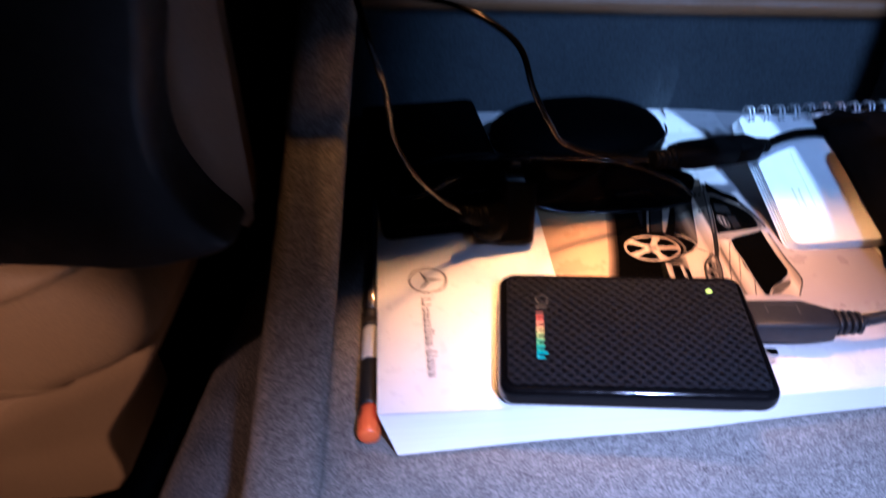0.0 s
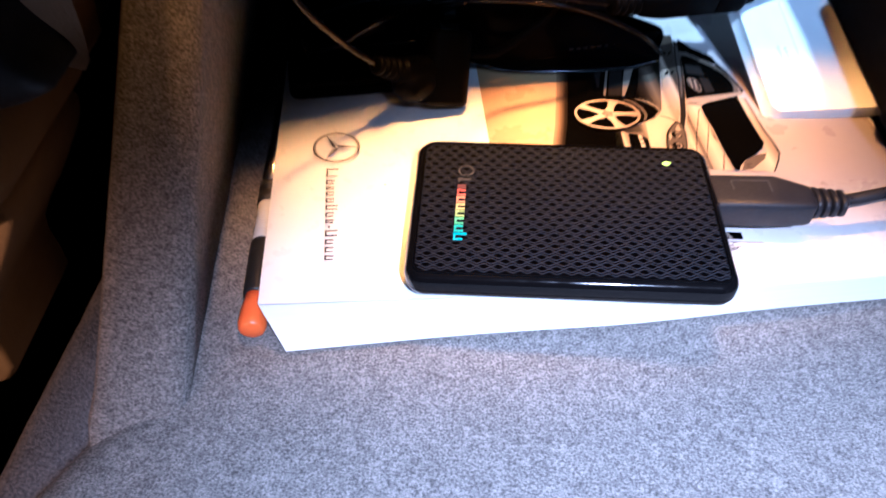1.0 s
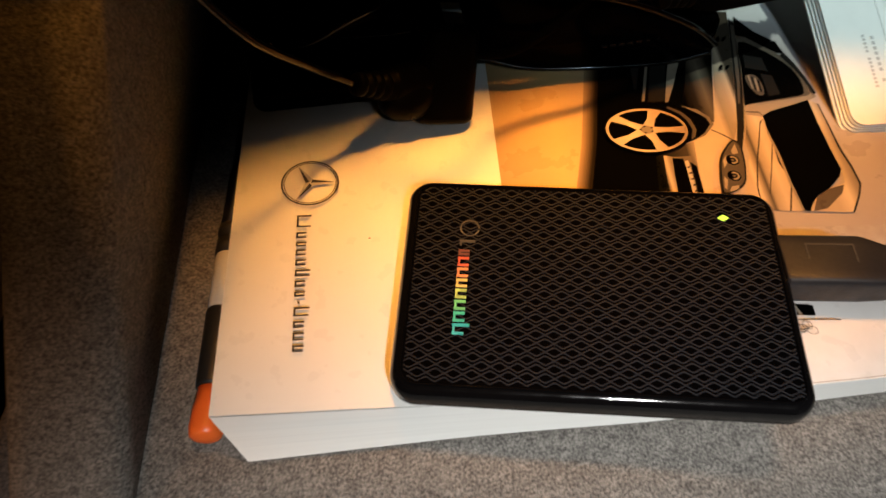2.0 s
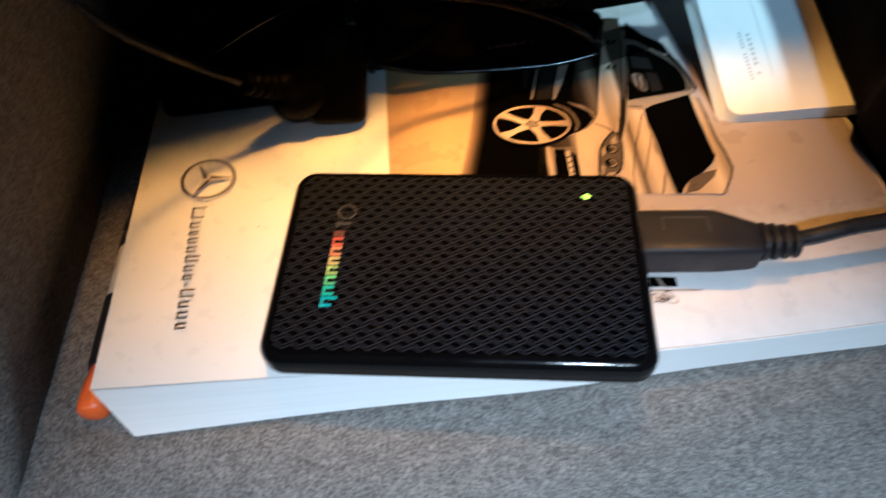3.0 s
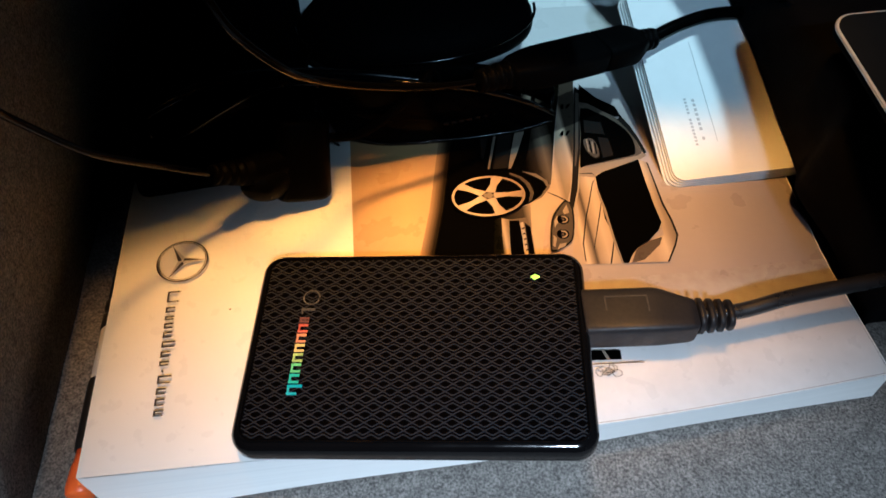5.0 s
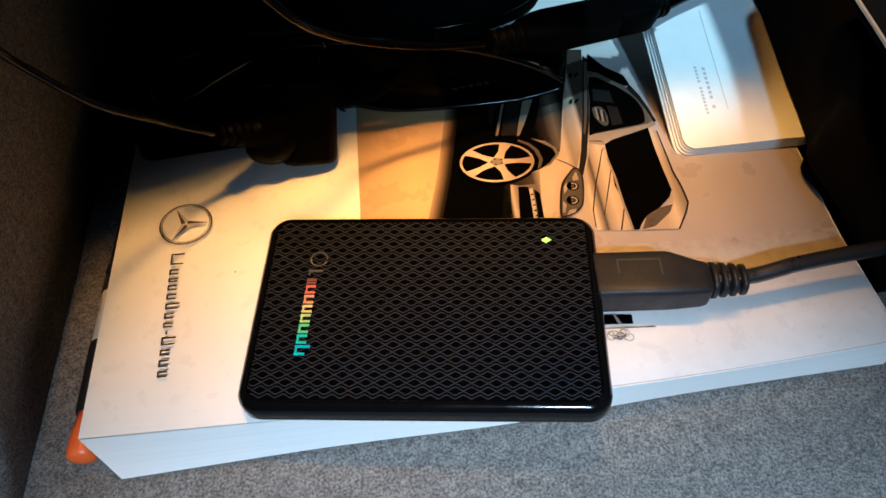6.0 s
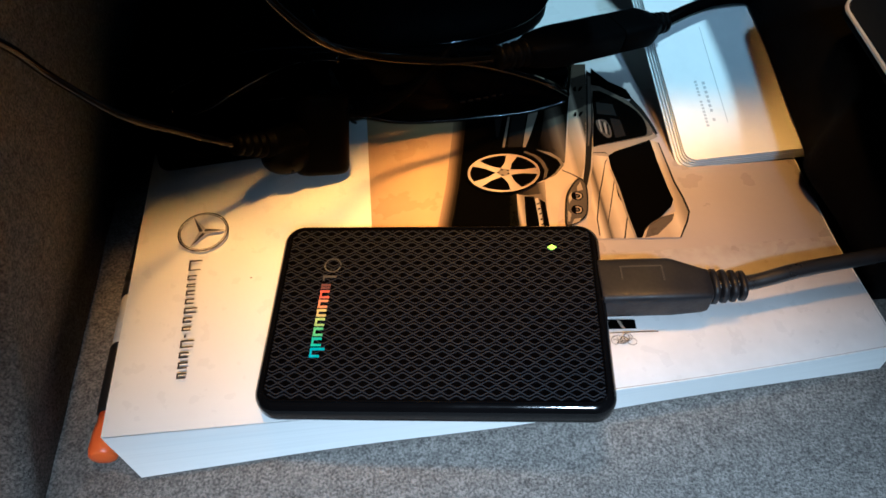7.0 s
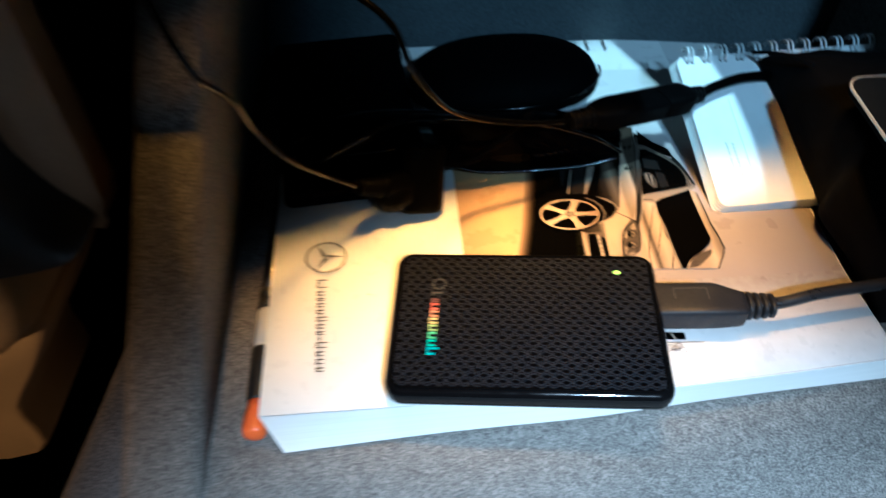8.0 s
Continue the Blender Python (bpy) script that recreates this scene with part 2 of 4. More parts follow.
PRINT_ALLOY = graded(material("print_alloy", (0.5, 0.4, 0.3), 0.33, grain=0.0, scale=300, spec=0.4), 0, [(0.107, (0.46, 0.36, 0.26)), (0.115, (0.56, 0.45, 0.33)), (0.123, (0.36, 0.27, 0.19)), (0.131, (0.25, 0.18, 0.12))])
PRINT_FLOOR = material("print_floor_pale", (0.74, 0.73, 0.72), 0.33, grain=0.2, scale=300, spec=0.45)
graded(PRINT_FLOOR, 1, [(0.0, (0.78, 0.77, 0.76)), (0.018, (0.74, 0.72, 0.71)), (0.034, (0.50, 0.46, 0.45)), (0.046, (0.335, 0.285, 0.27))])
TONE_WING = graded(material("print_wing", (0.5, 0.48, 0.45), 0.33, grain=0.0, scale=300, spec=0.06), 0, [(0.1336, (0.000, 0.000, 0.000)), (0.1375, (0.015, 0.011, 0.008)), (0.1409, (0.092, 0.072, 0.051)), (0.1431, (0.040, 0.031, 0.022)), (0.1448, (0.002, 0.002, 0.001))])
TONE_SIDE = graded(material("print_side", (0.5, 0.48, 0.45), 0.33, grain=0.0, scale=300, spec=0.06), 0, [(0.1358, (0.416, 0.323, 0.230)), (0.1425, (0.394, 0.305, 0.217)), (0.1445, (0.212, 0.165, 0.117)), (0.1473, (0.286, 0.222, 0.158)), (0.1491, (0.394, 0.305, 0.217)), (0.1505, (0.040, 0.031, 0.022))])
TONE_BUMPER = graded(material("print_bumper", (0.5, 0.48, 0.45), 0.33, grain=0.0, scale=300, spec=0.06), 0, [(0.1186, (0.005, 0.004, 0.003)), (0.1209, (0.040, 0.031, 0.022)), (0.1220, (0.416, 0.323, 0.230)), (0.1235, (0.195, 0.152, 0.107)), (0.1258, (0.118, 0.091, 0.065))])
TONE_BONNET = graded(material("print_bonnet", (0.5, 0.48, 0.45), 0.33, grain=0.0, scale=300, spec=0.06), 0, [(0.1452, (0.394, 0.305, 0.217)), (0.1465, (0.514, 0.399, 0.283)), (0.1479, (0.267, 0.207, 0.147)), (0.1492, (0.069, 0.053, 0.038)), (0.1503, (0.286, 0.222, 0.158)), (0.1533, (0.464, 0.360, 0.256)), (0.1562, (0.394, 0.305, 0.217)), (0.1600, (0.464, 0.360, 0.256))])
TONE_ROOF = graded(material("print_roof", (0.5, 0.48, 0.45), 0.33, grain=0.0, scale=300, spec=0.06), 0, [(0.1677, (0.394, 0.305, 0.217)), (0.1720, (0.539, 0.418, 0.297)), (0.1748, (0.286, 0.222, 0.158)), (0.1775, (0.161, 0.125, 0.089))])
TONE_FLANK = graded(material("print_flank", (0.5, 0.48, 0.45), 0.33, grain=0.0, scale=300, spec=0.06), 0, [(0.1200, (0.002, 0.002, 0.001)), (0.1247, (0.018, 0.014, 0.010)), (0.1294, (0.040, 0.031, 0.022)), (0.1314, (0.212, 0.165, 0.117)), (0.1350, (0.464, 0.360, 0.256))])
INK = material("dark_ink", (0.034, 0.030, 0.027), 0.4, spec=0.4)
INK_GREY = material("grey_ink", (0.46, 0.46, 0.47), 0.5)
GLOSS = material("gloss_black_plastic", (0.003, 0.003, 0.0035), 0.10, spec=0.32, rough_vary=0.04, coat=0.12)
GRILLE = material("raised_lattice_grey", (0.0215, 0.0230, 0.0275), 0.6, spec=0.03, grain=0.3, scale=900)
PANEL = material("drive_panel_black", (0.0010, 0.0010, 0.0014), 0.5, spec=0.008, grain=0.3, scale=500, bump=0.06, bump_scale=300)
RUBBER = material("plug_rubber", (0.014, 0.0145, 0.018), 0.45, spec=0.3, spots=(0.021, 0.0215, 0.026), grain=0.6, scale=900, bump=0.12, bump_scale=1400)
CABLE = material("cable_sheath", (0.0008, 0.0008, 0.0009), 0.17, spec=0.12, rough_vary=0.03, grain=0.3, scale=500)
BOOT = material("boot_rubber", (0.0014, 0.0014, 0.0015), 0.45, spec=0.025, grain=0.3, scale=700, bump=0.08, bump_scale=900)
# paler rubber: the highlight on the plug's recess edge, put into the colour
RUBBER_HIGHLIGHT = material("plug_edge_highlight", (0.05, 0.05, 0.052), 0.5, spec=0.3)
LEAD = material("thick_cable_sheath", (0.018, 0.018, 0.021), 0.32, spec=1.0, grain=0.3, scale=500, bump=0.05, bump_scale=600)
STEEL = material("spiral_wire", (0.78, 0.79, 0.80), 0.32, metal=0.25)
SILVER_EDGE = material("silver_trim", (0.80, 0.81, 0.82), 0.32, metal=0.4)
PLUG = material("plug_black", (0.0014, 0.0014, 0.0014), 0.35, spec=0.03, grain=0.3, scale=600, bump=0.05, bump_scale=900)
LENS = material("dark_lens", (0.0015, 0.0015, 0.002), 0.16, spec=0.012, rough_vary=0.02)
FRAME = material("glasses_frame", (0.0015, 0.0015, 0.0015), 0.14, spec=0.4, rough_vary=0.04)
CASE = material("case_black", (0.0012, 0.0012, 0.0014), 0.62, grain=0.5, scale=700, bump=0.15, bump_scale=1200, spec=0.015)
FABRIC = material("black_fabric", (0.0024, 0.0024, 0.0030), 0.9, grain=0.6, scale=1200, spots=(0.0045, 0.0045, 0.0052), bump=0.5, bump_scale=1500, spec=0.08)
PAPER = material("note_paper", (0.80, 0.80, 0.80), 0.6, grain=0.15, scale=200, bump=0.05, bump_scale=700, spec=0.3, blotch_amount=0.04)
ORANGE = material("orange_plastic", (0.75, 0.14, 0.02), 0.35, grain=0.2, scale=400)
PEN_BLACK = material("pen_black_grip", (0.012, 0.012, 0.012), 0.5, grain=0.3, scale=700)
PEN_WHITE = material("pen_pale_barrel", (0.62, 0.60, 0.55), 0.35, grain=0.2)
CHROME = material("chrome", (0.7, 0.7, 0.7), 0.15, metal=1.0)
LEATHER = material("beige_leather", (0.46, 0.345, 0.17), 0.5, grain=0.5, scale=500, spots=(0.39, 0.30, 0.16), bump=0.4, bump_scale=900, blotch=12)
TRIM_DARK = material("dark_trim", (0.018, 0.018, 0.02), 0.6, grain=0.4, scale=600, bump=0.3, bump_scale=900)
SHELL = material("seat_shell_black", (0.008, 0.0075, 0.008), 0.55, grain=0.4, scale=600, bump=0.2, bump_scale=900)
TRIM_TAN = material("tan_trim", (0.27, 0.15, 0.07), 0.55, grain=0.4, scale=500, bump=0.3, bump_scale=800, blotch=20)
LEDGE = material("tan_ledge", (0.34, 0.16, 0.06), 0.5, grain=0.4, scale=500, bump=0.3, bump_scale=800, blotch=20)
GLASS_DARK = material("screen_glass", (0.01, 0.012, 0.014), 0.08, spec=0.6, rough_vary=0.02)


def glow(name, colour, strength):
    m = material(name, colour, 0.3)
    s = m.node_tree.nodes["Principled BSDF"]
    s.inputs["Emission Color"].default_value, s.inputs["Emission Strength"].default_value = (*colour, 1), strength
    return m


LED = glow("led_green", (0.55, 1.0, 0.10), 1.6)
FOIL = [material(n, c, 0.25, metal=0.25, grain=0.1) for n, c in (
    ("foil_grey", (0.10, 0.10, 0.10)), ("foil_dim_red", (0.20, 0.09, 0.08)), ("foil_red", (0.75, 0.16, 0.10)), ("foil_orange", (0.80, 0.35, 0.18)), ("foil_yellow", (0.75, 0.66, 0.25)),
    ("foil_lime", (0.50, 0.78, 0.25)), ("foil_green", (0.18, 0.75, 0.35)), ("foil_aqua", (0.08, 0.72, 0.60)), ("foil_cyan", (0.05, 0.62, 0.80)))]

# ---------------------------------------------------------------- the compartment
def carpet_height(x, y):
    """Rolls down over the rounded outer edge, and is a little uneven."""
    edge = -0.0855 - min(max(0.0, -0.036 - y), 0.03) * 0.55 - max(0.0, -0.066 - y) * 0.12
    d = edge + 0.012 - x
    drop = 0.0
    if d > 0:
        drop = 0.018 - math.sqrt(max(0.018 ** 2 - min(d, 0.018) ** 2, 0)) + max(d - 0.018, 0) * 6
    bump = 0.0007 * noise.noise(Vector((x * 60, y * 60, 0)))
    pile = 0.00035 * noise.noise(Vector((x * 1100, y * 1100, 3)))
    return bump + pile - min(drop, 0.11) - 0.0012


def build_floor():
    bm = bmesh.new()
    grid(bm, 350, 300, lambda s, t: (lambda x, y: (x, y, carpet_height(x, y)))(-0.142 + 0.359 * s, -0.20 + 0.425 * t))
    return solid("floor", bm, CARPET, "grey carpet lining the floor of the open compartment", "carpet", "structure", True)


def build_post():
    """The carpeted post beside the compartment: leans back as it rises, with a groove near its top."""
    levels = ((-0.02, -63, -36, -89, -48), (0.0, -61.5, -28, -87, -38), (0.006, -60.6, -22.5, -85.6, -31.5), (0.03, -59.3, -4.3, -82.6, -11.8), (0.058, -57.6, 16, -79, 10.6), (0.0895, -55.6, 38.7, -75.2, 35.6), (0.0915, -56.2, 43, -75.6, 40),
              (0.0975, -55.8, 47, -75.0, 44), (0.0995, -54.6, 45.6, -74.6, 42.6), (0.13, -52.8, 68, -71, 65), (0.24, -46, 148, -57, 145))
    rings = []
    for z, rx, ry, lx, ly in levels:
        r, l = Vector((rx, ry)) * MM, Vector((lx, ly)) * MM
        a = (l - r).normalized()
        ring = [r + Vector((-0.020, 0.232)), r + Vector((-0.0005, 0.008)), r + Vector((0.0, 0.004)), r + a * 0.0022 + Vector((0, 0.0007)), r + a * 0.006, l - a * 0.006, l - a * 0.002 + Vector((0, 0.0006)), l + Vector((0, 0.005)), l + Vector((-0.02, 0.232))]
        rings.append([(p.x, p.y, z) for p in ring])
    bm = rings_to_mesh(bmesh.new(), rings)
    return solid("side_post", bm, CARPET, "carpet-wrapped upright post beside the compartment", "trim", "structure", True)


def build_walls():
    bm = bmesh.new()
    grid(bm, 60, 16, lambda s, t: (-0.085 + 0.36 * s, 0.2165 + 0.012 * t + 0.004 * t * t + 0.0006 * noise.noise(Vector((s * 40, t * 12, 1))), -0.005 + 0.0702 * t))
    bmesh.ops.solidify(bm, geom=bm.faces[:], thickness=-0.008)
    solid("wall_back", bm, FELT, "dark blue-grey felt wall behind the compartment", "wall", "structure", True)
    bm = bmesh.new()
    tube(bm, [(-0.085 + 0.36 * k / 12, 0.236, 0.0700) for k in range(13)], 0.006, 10)
    box(bm, -0.085, 0.275, 0.236, 0.40, 0.0675, 0.0750)
    solid("trim_ledge", bm, LEDGE, "tan trim ledge along the top of the felt wall", "trim", "structure", True)
    bm = bmesh.new()
    def flank(s, t):
        """Leans outwards; its top edge climbs towards the far end."""
        y = -0.20 + 0.44 * s
        top = 0.120 + 0.080 * min(1.0, max(0.0, (y + 0.02) / 0.10))
        return (0.2085 + 0.0265 * t + 0.0005 * noise.noise(Vector((s * 50, t * 20, 5))), y, -0.004 + (top + 0.004) * t)
    grid(bm, 40, 24, flank)
    bmesh.ops.solidify(bm, geom=bm.faces[:], thickness=0.008)
    solid("wall_right", bm, CARPET, "grey carpeted side wall of the compartment", "wall", "structure", True)
    # pillar trim between the seat and the post, its lower end running out to a point
    side = [(-0.116, 0.260), (-0.116, 0.090), (-0.104, 0.074), (-0.096, 0.069), (-0.0905, 0.0675), (-0.0880, 0.071), (-0.0872, 0.080), (-0.0874, 0.112), (-0.0880, 0.160), (-0.0890, 0.260)]
    bm = bmesh.new()
    rings_to_mesh(bm, [[(x * k - 0.100 * (k - 1), y, z * k + 0.16 * (1 - k)) for x, z in side] for y, k in ((0.046, 1.0), (0.033, 1.0), (0.030, 0.985))])
    solid("trim_panel", bm, TRIM_TAN, "brown trim panel between the seat and the post", "trim", "structure", True)
    # added panel over the back, out of view: its outline cuts the lamps' light
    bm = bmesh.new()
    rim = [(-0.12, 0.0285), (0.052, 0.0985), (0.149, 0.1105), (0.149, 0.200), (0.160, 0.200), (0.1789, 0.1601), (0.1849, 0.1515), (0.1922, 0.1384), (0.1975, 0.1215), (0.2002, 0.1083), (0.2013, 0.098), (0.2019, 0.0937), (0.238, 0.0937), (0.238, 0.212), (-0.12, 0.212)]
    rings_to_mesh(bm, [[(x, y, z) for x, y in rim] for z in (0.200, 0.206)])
    solid("ceiling", bm, TRIM_DARK, "unseen dark slotted panel added over the compartment to shape the light", "ceiling", "structure")
    # the car cabin that closes the place all round
    bm = bmesh.new()
    box(bm, -0.9, 0.9, -1.0, 0.75, -0.42, 0.95)
    bmesh.ops.reverse_faces(bm, faces=bm.faces[:])
    me = bpy.data.meshes.new("wall_cabin")
    bm.to_mesh(me)
    bm.free()
    me.materials.append(TRIM_DARK)
    tagged(new("wall_cabin", me), "dark interior lining closing the car cabin", "wall", kind="structure")
    bm = bmesh.new()

    def well(s, t):
        """A carpeted step that drops away along its outer edge."""
        x, y = -0.205 + 0.145 * s, -0.16 + 0.40 * t
        d = max(0.0, -0.142 + 0.06 * y - x)
        drop = 0.010 - math.sqrt(max(0.0001 - min(d, 0.010) ** 2, 0)) + max(d - 0.010, 0) * 4
        return (x, y, -0.075 - min(drop, 0.25) + 0.0010 * noise.noise(Vector((x * 60, y * 60, 2))) + 0.0004 * noise.noise(Vector((x * 900, y * 900, 3))))
    grid(bm, 90, 90, well)
    solid("footwell", bm, CARPET_DARK, "dark carpet of the lower footwell beside the post", "carpet", "structure", True)


def build_seat():
    """Beige leather seat side that shows beyond the post: padded bolster, skirt below it, dark side shell above."""
    seat = thing("car_seat", "beige leather car seat beside the carpeted post", "seat", (-0.2, 0.05, -0.10))

    def pad(name, outline, levels, hub, mat, label=""):
        ring = [(q.x, q.y) for q in spline([(x, z, 0) for x, z in outline], 5, True)]
        bm = rings_to_mesh(bmesh.new(), [[(hub[0] + (x - hub[0]) * k + 0.2, y - 0.05, hub[1] + (z - hub[1]) * k + 0.10) for x, z in ring] for y, k in levels])
        return part(name, bm, mat, seat, label, True)
    roll = ((0.110, 0.98), (0.100, 1.0), (0.036, 1.0), (0.028, 0.985), (0.022, 0.955), (0.018, 0.90), (0.015, 0.80), (0.0138, 0.6))
    pad("cushion", [(-0.40, 0.075), (-0.165, 0.061), (-0.146, 0.054), (-0.131, 0.042), (-0.1265, 0.028), (-0.134, 0.013), (-0.162, -0.003), (-0.187, -0.012), (-0.40, -0.060)], roll, (-0.25, 0.015), LEATHER, "beige padded bolster")
    flat = ((0.090, 1.0), (0.034, 1.0), (0.030, 0.99), (0.028, 0.97))
    pad("skirt", [(-0.40, 0.0), (-0.18, 0.0), (-0.142, 0.010), (-0.136, 0.002), (-0.150, -0.025), (-0.172, -0.060), (-0.195, -0.110), (-0.40, -0.110)], [(y + 0.012, k) for y, k in flat], (-0.27, -0.05), LEATHER)
    pad("side_shell", [(-0.40, 0.062), (-0.158, 0.0645), (-0.122, 0.0640), (-0.104, 0.0675), (-0.090, 0.0725), (-0.0885, 0.0770), (-0.097, 0.088), (-0.1035, 0.104), (-0.103, 0.124), (-0.097, 0.150), (-0.092, 0.215), (-0.12, 0.26), (-0.40, 0.26)], [(y - 0.018, k) for y, k in flat], (-0.22, 0.15), SHELL, "black moulded shell")


build_post()
build_walls()
build_seat()

# ---------------------------------------------------------------- brochure on a thicker book
TURN = 5.5
BX, BY = -0.044, -0.0037


WIDE, DEEP = 217.0, 209.0


def droop(u, v=40.0):
    """How far the soft stack sags towards its free end, most along the front; millimetres."""
    return -6.2 * max(0.0, (u - 125.0) / 100.0) ** 1.4 * max(0.4, 1 - 0.5 * v / 100.0)


def lay(u, v):
    """The sheet's place after its free corner has curled."""
    pull = 9.6 * max(0.0, (u - 125.0) / 95.0) ** 1.5 * max(0.0, 1 - v / 70.0)
    slide = (u / WIDE) ** 4 * (4.5 + 4.0 * max(0.0, 1 - v / 45.0))
    return u + slide, v + pull


def build_stack():
    pamphlet = thing("brochure", "thick white brochure with a silver car printed on its cover", "brochure", (BX, BY, 0), TURN)
    nu, nv = 44, 24

    def ring(share, inset=0.0):
        """One contour of the pile: share 0 is on the carpet, 1 under the cover."""
        out = []
        def add(u, v):
            tu, tv = lay(u, v)
            front = max(0.0, 1 - v / 40.0)
            bu, bv = u + 6.4 * max(0.0, 1 - u / 60.0) * front + (u / WIDE) ** 4 * 6.0, v + (-5.6 + 0.058 * u - 1.3 * math.exp(-((u - 112.0) / 34.0) ** 2)) * front
            uu, vv = bu + (tu - bu) * share, bv + (tv - bv) * share
            z = 0.25 + (15.75 + droop(tu, tv)) * share
            out.append((uu, vv + inset * front, z))
        for k in range(nu):
            add(WIDE * k / nu, 0)
        for k in range(nv):
            add(WIDE, DEEP * k / nv)
        for k in range(nu):
            add(WIDE * (1 - k / nu), DEEP)
        for k in range(nv):
            add(0, DEEP * (1 - k / nv))
        return [(u * MM, v * MM, z * MM) for u, v, z in out]

    part("page_block", rings_to_mesh(bmesh.new(), [ring(q) for q in (0.0, 0.15, 0.3, 0.45, 0.6, 0.715)], True, False), PAGES, pamphlet)
    part("page_block", rings_to_mesh(bmesh.new(), [ring(0.72, -0.12), ring(0.82, -0.1), ring(0.93, -0.05), ring(0.975)], False, False), PAGES, pamphlet)
    cover_sheet("cover", 0, 0, WIDE, DEEP, 0.0, COVER, "white glossy cover card", pamphlet, 0.35)
    return pamphlet


def cover_sheet(name, u0, v0, u1, v1, lift, mat, label, parent, thick=0.0, nu=48, nv=30):
    """A sheet over part of the cover that follows its curl."""
    bm = bmesh.new()
    def place(s, t):
        u, v = lay(u0 + (u1 - u0) * s, v0 + (v1 - v0) * t)
        return (u * MM, v * MM, (16.0 + droop(u, v) + lift) * MM)
    grid(bm, nu, nv, place)
    bm.normal_update()
    for f in bm.faces:
        if f.normal.z < 0:
            f.normal_flip()
    if thick:
        rim = bmesh.ops.extrude_edge_only(bm, edges=[e for e in bm.edges if e.is_boundary])
        for q in rim["geom"]:
            if isinstance(q, bmesh.types.BMVert):
                q.co.z -= thick * MM
    me = bpy.data.meshes.new(name)
    bm.to_mesh(me)
    bm.free()
    me.materials.append(mat)
    me.shade_smooth()
    if thick:
        me.set_sharp_from_angle(angle=radians(40))
    ob = new(name, me)
    ob.parent = parent
    return tagged(ob, label)


brochure = build_stack()
LAYER = [0]


def printed(name, outline, mat, label="", smooth=0, z=None, parent=None):
    """A flat printed shape on the cover, in millimetres from the cover's corner; follows its sag."""
    LAYER[0] += 1
    lift = (0.04 + 0.012 * LAYER[0]) if z is None else z
    pts = [(p[0], p[1]) for p in (spline([(u, v, 0) for u, v in outline], smooth, True) if smooth else outline)]
    bm = bmesh.new()
    bm.faces.new([bm.verts.new((u, v, 0)) for u, v in pts])
    bmesh.ops.triangulate(bm, faces=bm.faces[:])
    lo, hi = min(p[0] for p in pts), max(p[0] for p in pts)
    u = math.ceil(max(lo, 120) / 8) * 8
    while u < hi:
        bmesh.ops.bisect_plane(bm, geom=bm.verts[:] + bm.edges[:] + bm.faces[:], plane_co=(u, 0, 0), plane_no=(1, 0, 0))
        u += 8
    for v in bm.verts:
        v.co = Vector((v.co.x, v.co.y, 16.0 + droop(v.co.x, v.co.y) + lift)) * MM
    for f in bm.faces:
        if f.normal.z < 0:
            f.normal_flip()
    me = bpy.data.meshes.new(name)
    bm.to_mesh(me)
    bm.free()
    me.materials.append(mat)
    ob = new(name, me)
    ob.parent = parent or brochure
    return tagged(ob, label)


def ring_shape(name, cu, cv, ru, rv, width, mat, n=48, parent=None):
    """A printed ring made of a strip."""
    LAYER[0] += 1
    lift = 0.04 + 0.012 * LAYER[0]
    bm = bmesh.new()
    rows = []
    for k in range(n):
        a = 2 * math.pi * k / n
        rows.append([bm.verts.new(Vector((cu + (ru - w) * math.cos(a), cv + (rv - w) * math.sin(a), 16 + droop(cu, cv) + lift)) * MM) for w in (0, width)])
    for a, b in zip(rows, rows[1:] + rows[:1]):
        bm.faces.new((a[0], b[0], b[1], a[1]))
    return part(name, bm, mat, parent or brochure)


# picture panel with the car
cover_sheet("picture_panel", 73.8, 0.3, WIDE - 0.4, DEEP - 0.4, 0.02, PRINT_SKY, "studio backdrop of the car picture, orange at left, grey-beige beyond", brochure)
cover_sheet("floor_glow", 74.2, 0.5, WIDE - 0.6, 46.0, 0.035, PRINT_FLOOR, "pale printed floor", brochure)
edge = [(97.6, 57.6), (100.0, 66.8), (103.0, 79.0), (105.5, 92.0), (109.7, 114.8), (114.0, 133.4)]
for k in range(9):
    ink = material("print_shadow_edge", tuple(0.8 * (1 - (k + 1) / 10) ** 1.6 * c for c in (0.46, 0.30, 0.16)), 0.4, spec=0.1)
    out = 4.0 - 0.45 * k
    printed("shadow_edge", [(u - out, v) for u, v in edge] + [(u + 0.8, v) for u, v in reversed(edge)], ink)
printed("car_shadow", [(114.5, 133.4), (129.8, 138.7), (122.8, 93.0), (125.4, 72.9), (122.3, 73.2), (119.8, 55.4), (98.1, 57.6), (100.5, 66.8), (103.5, 79.0), (106.0, 92.0), (110.2, 114.8)], PRINT_BLACK, "black printed shadow")
printed("wing_dark", [(120.0, 139.6), (153.1, 136.9), (146.6, 111.5), (140.3, 85.6), (136.3, 90.8), (130.7, 92.9), (121.9, 93.4), (113.6, 90.7)], PRINT_BLACK)
printed("wing_wedge", [(122.6, 139.3), (129.8, 138.7), (123.4, 113.4), (119.7, 100.2), (118.9, 100.2), (120.0, 113.8)], PRINT_DARK)
printed("wing_line", [(129.5, 128.6), (130.4, 128.6), (126.2, 113.7), (121.2, 95.2), (120.3, 95.0), (125.4, 113.8)], PRINT_SILVER)
printed("wing_gloss", [(126.7, 113.1), (132.0, 113.8), (127.3, 94.8), (122.1, 94.8)], PRINT_DARK)
